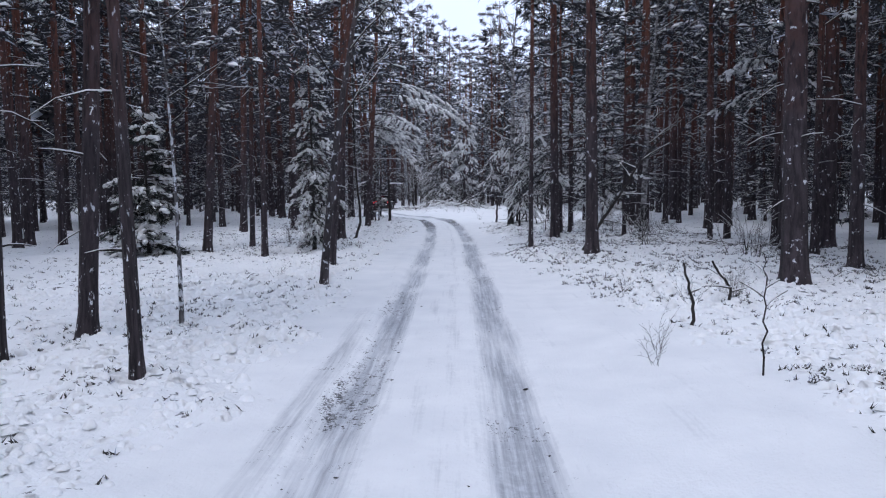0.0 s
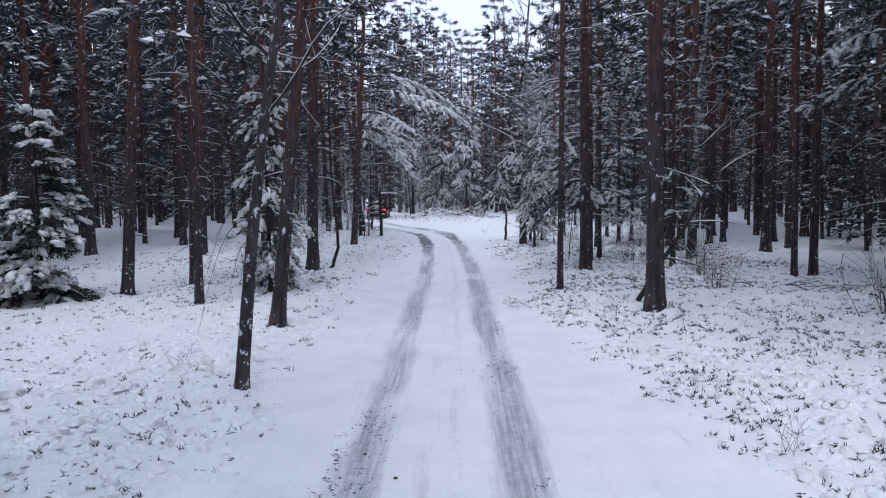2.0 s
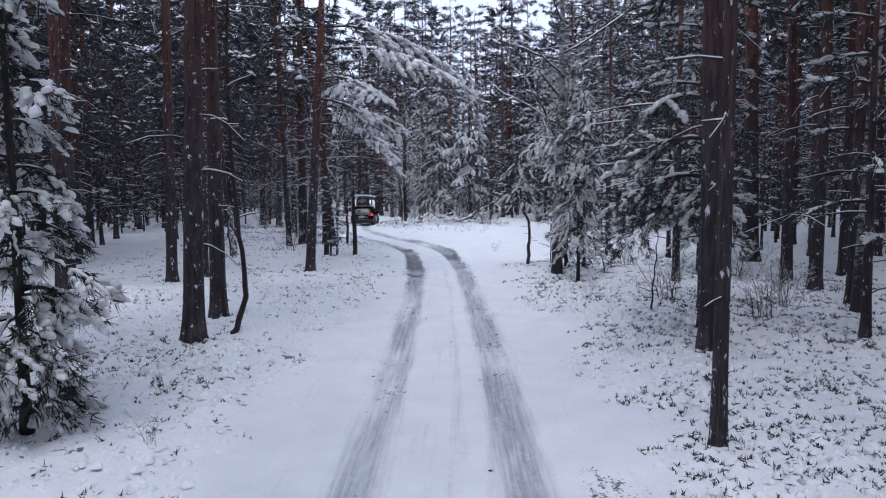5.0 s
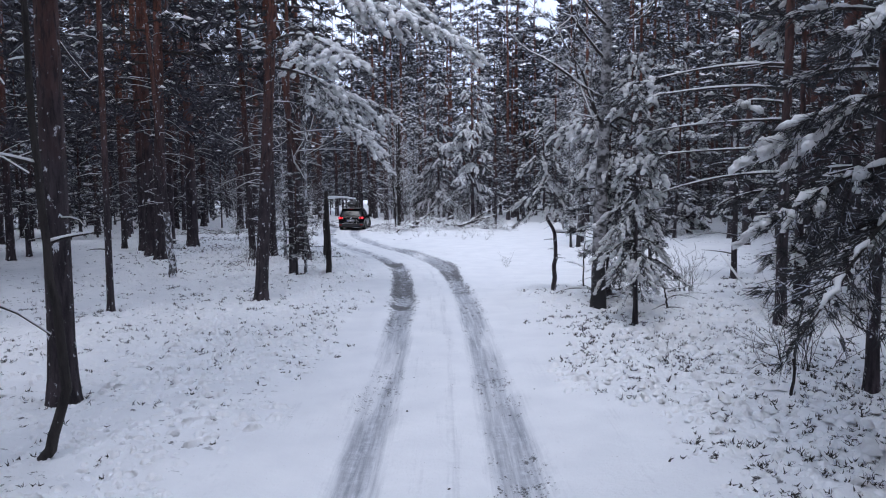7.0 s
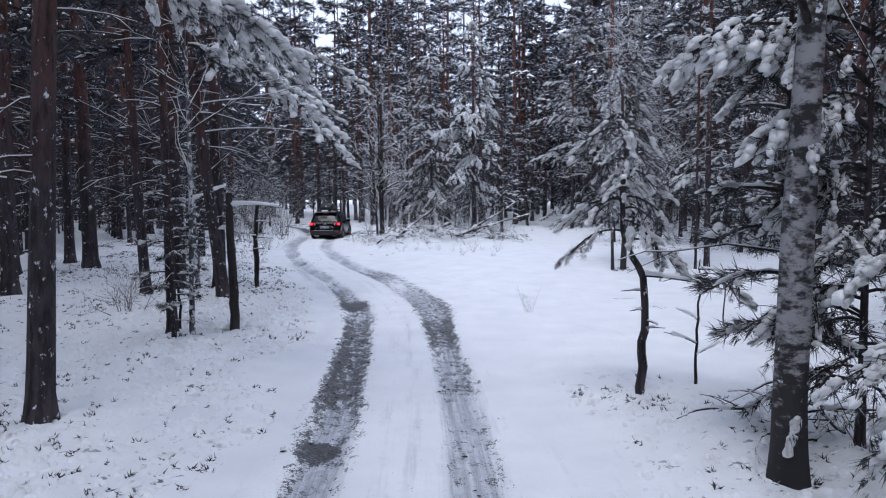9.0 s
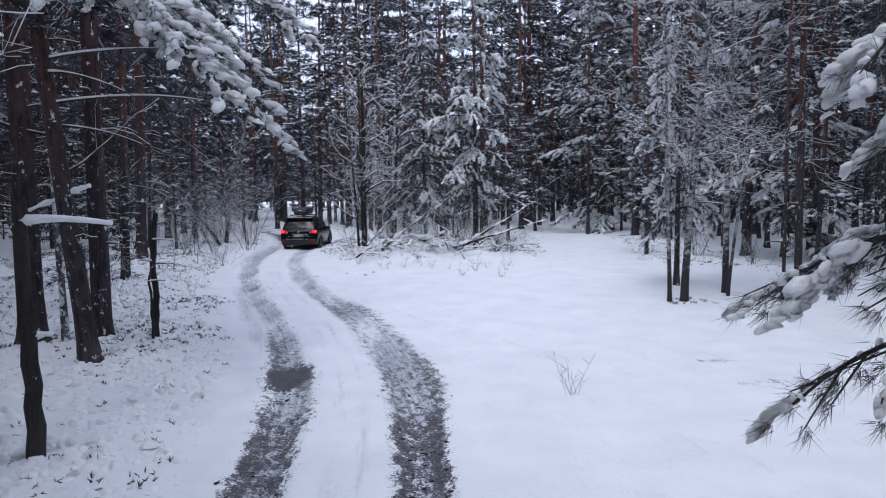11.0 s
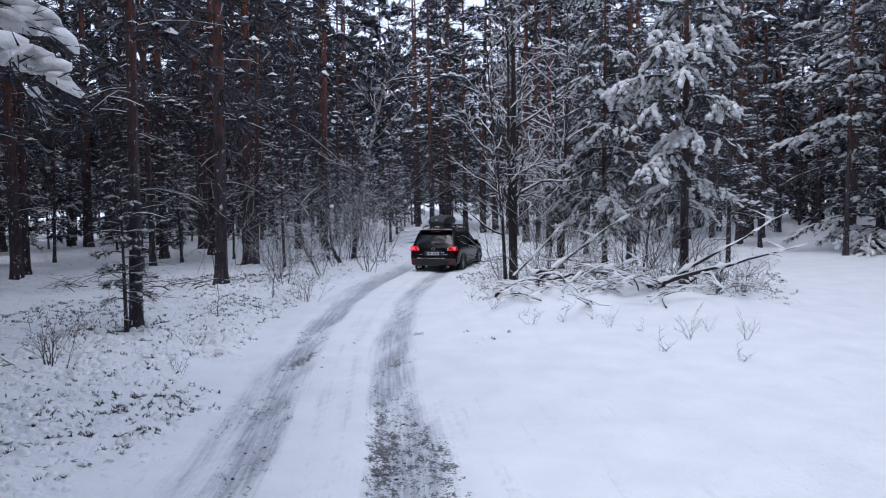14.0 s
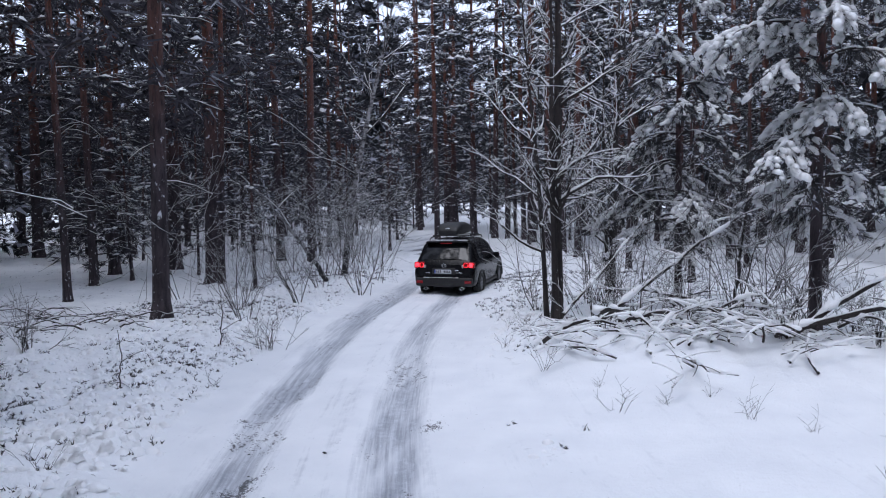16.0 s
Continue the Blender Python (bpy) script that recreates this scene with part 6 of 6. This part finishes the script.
            for k in range(10):
                a = k * math.pi / 5
                v, t = block(0.03, 0.035, 0.19, 0.008, (0, 0, 0.115)).arrays()
                rot = np.array([[1, 0, 0], [0, math.cos(a), -math.sin(a)], [0, math.sin(a), math.cos(a)]])
                rim.add(v @ rot.T + np.array([[sx * 0.10, 0, 0]]), t)
            rim.add(lathe([(sx * 0.09, 0.05), (sx * 0.125, 0.045), (sx * 0.13, 0.0)], 16).arrays()[0], lathe([(sx * 0.09, 0.05), (sx * 0.125, 0.045), (sx * 0.13, 0.0)], 16).arrays()[1])
            part("rim", rim, ALLOY, w, "grey ten-spoke alloy rim")
            arch = Heap()
            al = np.linspace(-0.15, math.pi + 0.15, 20)
            tube(arch, np.stack([np.full(20, sx * 0.945), wy + 0.405 * np.cos(al), 0.36 + 0.405 * np.sin(al)], -1), np.full(20, 0.03), 6)
            part("wheel_arch", arch, PLASTIC, car)
        for wy in (1.55, 2.35):
            part("door_handle", block(0.03, 0.18, 0.035, 0.01, (sx * 0.945, wy, 0.92)), PAINT, car)
        part("sill", block(0.08, 2.1, 0.12, 0.03, (sx * 0.90, 2.3, 0.33)), PLASTIC, car)
        part("headlamp", block(0.34, 0.30, 0.16, 0.05, (sx * 0.66, 4.42, 0.78), 0.9), CLEAR_LENS, car)
    plate = part("number_plate", block(0.52, 0.02, 0.115, 0.006, (-0.03, -0.012, 0.81)), PLATE_WHITE, car, "white plate with dark bars")
    part("plate_band", block(0.045, 0.006, 0.105, 0.001, (-0.265, -0.024, 0.81)), PLATE_BLUE, plate)
    for k in range(8):
        if k != 3:
            part("plate_bar", block(0.034, 0.006, 0.07, 0.001, (-0.205 + 0.056 * k, -0.024, 0.81)), PLATE_DARK, plate)
    part("plate_recess", block(0.72, 0.03, 0.19, 0.02, (-0.0, 0.0, 0.82)), PLASTIC, car)
    badge = Heap()
    al = np.linspace(0, 2 * math.pi, 25)
    tube(badge, np.stack([0.075 * np.cos(al), np.full(25, 0.0), 1.0 - 0.015 + 0.045 * np.sin(al)], -1), np.full(25, 0.008), 6)
    tube(badge, [(-0.035, 0.0, 0.955), (-0.02, 0.0, 1.01)], [0.008, 0.008], 6)
    tube(badge, [(0.02, 0.0, 0.955), (0.035, 0.0, 1.01)], [0.008, 0.008], 6)
    part("badge", badge, CHROME, car, "oval chrome badge")
    for x0, w in ((0.47, 0.20), (-0.49, 0.14)):
        part("model_badge", block(w, 0.008, 0.018, 0.002, (x0, -0.002, 0.775)), CHROME, car)
    part("tailgate_grip", block(0.18, 0.02, 0.03, 0.006, (0.36, -0.005, 0.845)), CHROME, car)
    # roof box and its bars
    for y in (1.05, 1.95):
        part("roof_bar", block(1.26, 0.06, 0.035, 0.012, (0, y, 1.81)), PLASTIC, car)
    box = Heap()
    prof = [(0.60, 0.55, 0.10), (0.66, 0.66, 0.27), (1.0, 0.74, 0.36), (1.7, 0.74, 0.37), (2.2, 0.66, 0.30), (2.5, 0.40, 0.14), (2.56, 0.30, 0.08)]
    al = np.linspace(0, 2 * math.pi, 29)[:-1]
    ring = lambda y, w, h: np.stack([-0.03 + w / 2 * np.sign(np.cos(al)) * np.abs(np.cos(al)) ** 0.4, np.full(28, y), 1.84 + h / 2 + h / 2 * np.sign(np.sin(al)) * np.abs(np.sin(al)) ** 0.5], -1)
    g = np.array([ring(*p) for p in prof])
    g = np.concatenate([g, g[:, :1]], 1)
    sheet(box, g, True)
    for row in (g[0], g[-1]):
        box.add(np.concatenate([row[:-1], row[:-1].mean(0)[None]]), [[i, (i + 1) % 28, 28] for i in range(28)])
    rb = part("roof_box", box, PLASTIC, car, "black glossy roof box")
    part("lid_seam", block(0.76, 1.7, 0.018, 0.006, (-0.03, 1.45, 1.975)), PLASTIC, rb)
    part("box_badge", block(0.13, 0.006, 0.026, 0.001, (-0.03, 0.617, 2.05), 1, pose(0, 0, 0, -12, 0, 0)), PLATE_WHITE, rb)
    top = Heap()
    n = 60
    c = np.stack([rng.uniform(-0.55, 0.55, n), rng.uniform(0.5, 0.72, n), np.full(n, 1.695)], -1)
    lumps(top, c, np.tile([[1.0, 0, 0]], (n, 1)), np.stack([rng.uniform(0.05, 0.12, n), rng.uniform(0.03, 0.06, n), rng.uniform(0.01, 0.022, n)], -1), rng, 2)
    part("roof_snow", top, SNOW, car, "patches of snow on the roof edge")


build_car(pose(-6.45, 76.7, float(land(-6.45, 78.0)) - 0.05, 0, 0, -1))

# ---- the edge of sight ----
def woods_backdrop():
    """A dark, uneven wall of woods all round, far behind the rest."""
    heap = Heap()
    n = 720
    a = np.linspace(0, 2 * math.pi, n + 1)
    r = 205 + 8 * vnoise(a * 40, a * 0, 1.0, 31)
    top = 24 + 3.5 * vnoise(a * 60, a * 0, 1.0, 32) + 4.0 * vnoise(a * 230, a * 0, 1.0, 33)
    rows = []
    for f in (0.0, 0.35, 0.7, 1.0):
        lean = 6 * f + 4 * vnoise(a * 90, a * 0 + f * 9, 1.0, 34)
        rows.append(np.stack([(r + lean) * np.cos(a), 60 + (r + lean) * np.sin(a), -1 + (top + 1) * f], -1))
    g = np.array(rows)
    k = n + 1
    i, j = np.meshgrid(np.arange(3), np.arange(n), indexing="ij")
    q = np.stack([i * k + j, i * k + j + 1, (i + 1) * k + j + 1, (i + 1) * k + j], -1).reshape(-1, 4)
    heap.add(g.reshape(-1, 3), np.concatenate([q[:, [0, 1, 2]], q[:, [0, 2, 3]]]))
    m, nt, b = material("distant_woods", 0.9)
    trunks = noise_tex(nt, 0.9, 4, 0.6, (1, 1, 0.12))
    flakes = noise_tex(nt, 0.8, 6, 0.75, (1, 1, 1.6))
    dark = ramp(nt, trunks, (0.35, (0.014, 0.012, 0.014)), (0.7, (0.045, 0.045, 0.05)))
    snow = ramp(nt, flakes, (0.54, grey(0)), (0.66, grey(0.8)))
    nt.links.new(mixed(nt, snow, dark, (0.5, 0.52, 0.56)), b.inputs["Base Color"])
    tagged(new("backdrop", mesh_of("backdrop", [(heap, m)])), "dark wall of distant snowy forest", "forest", kind="structure")


woods_backdrop()
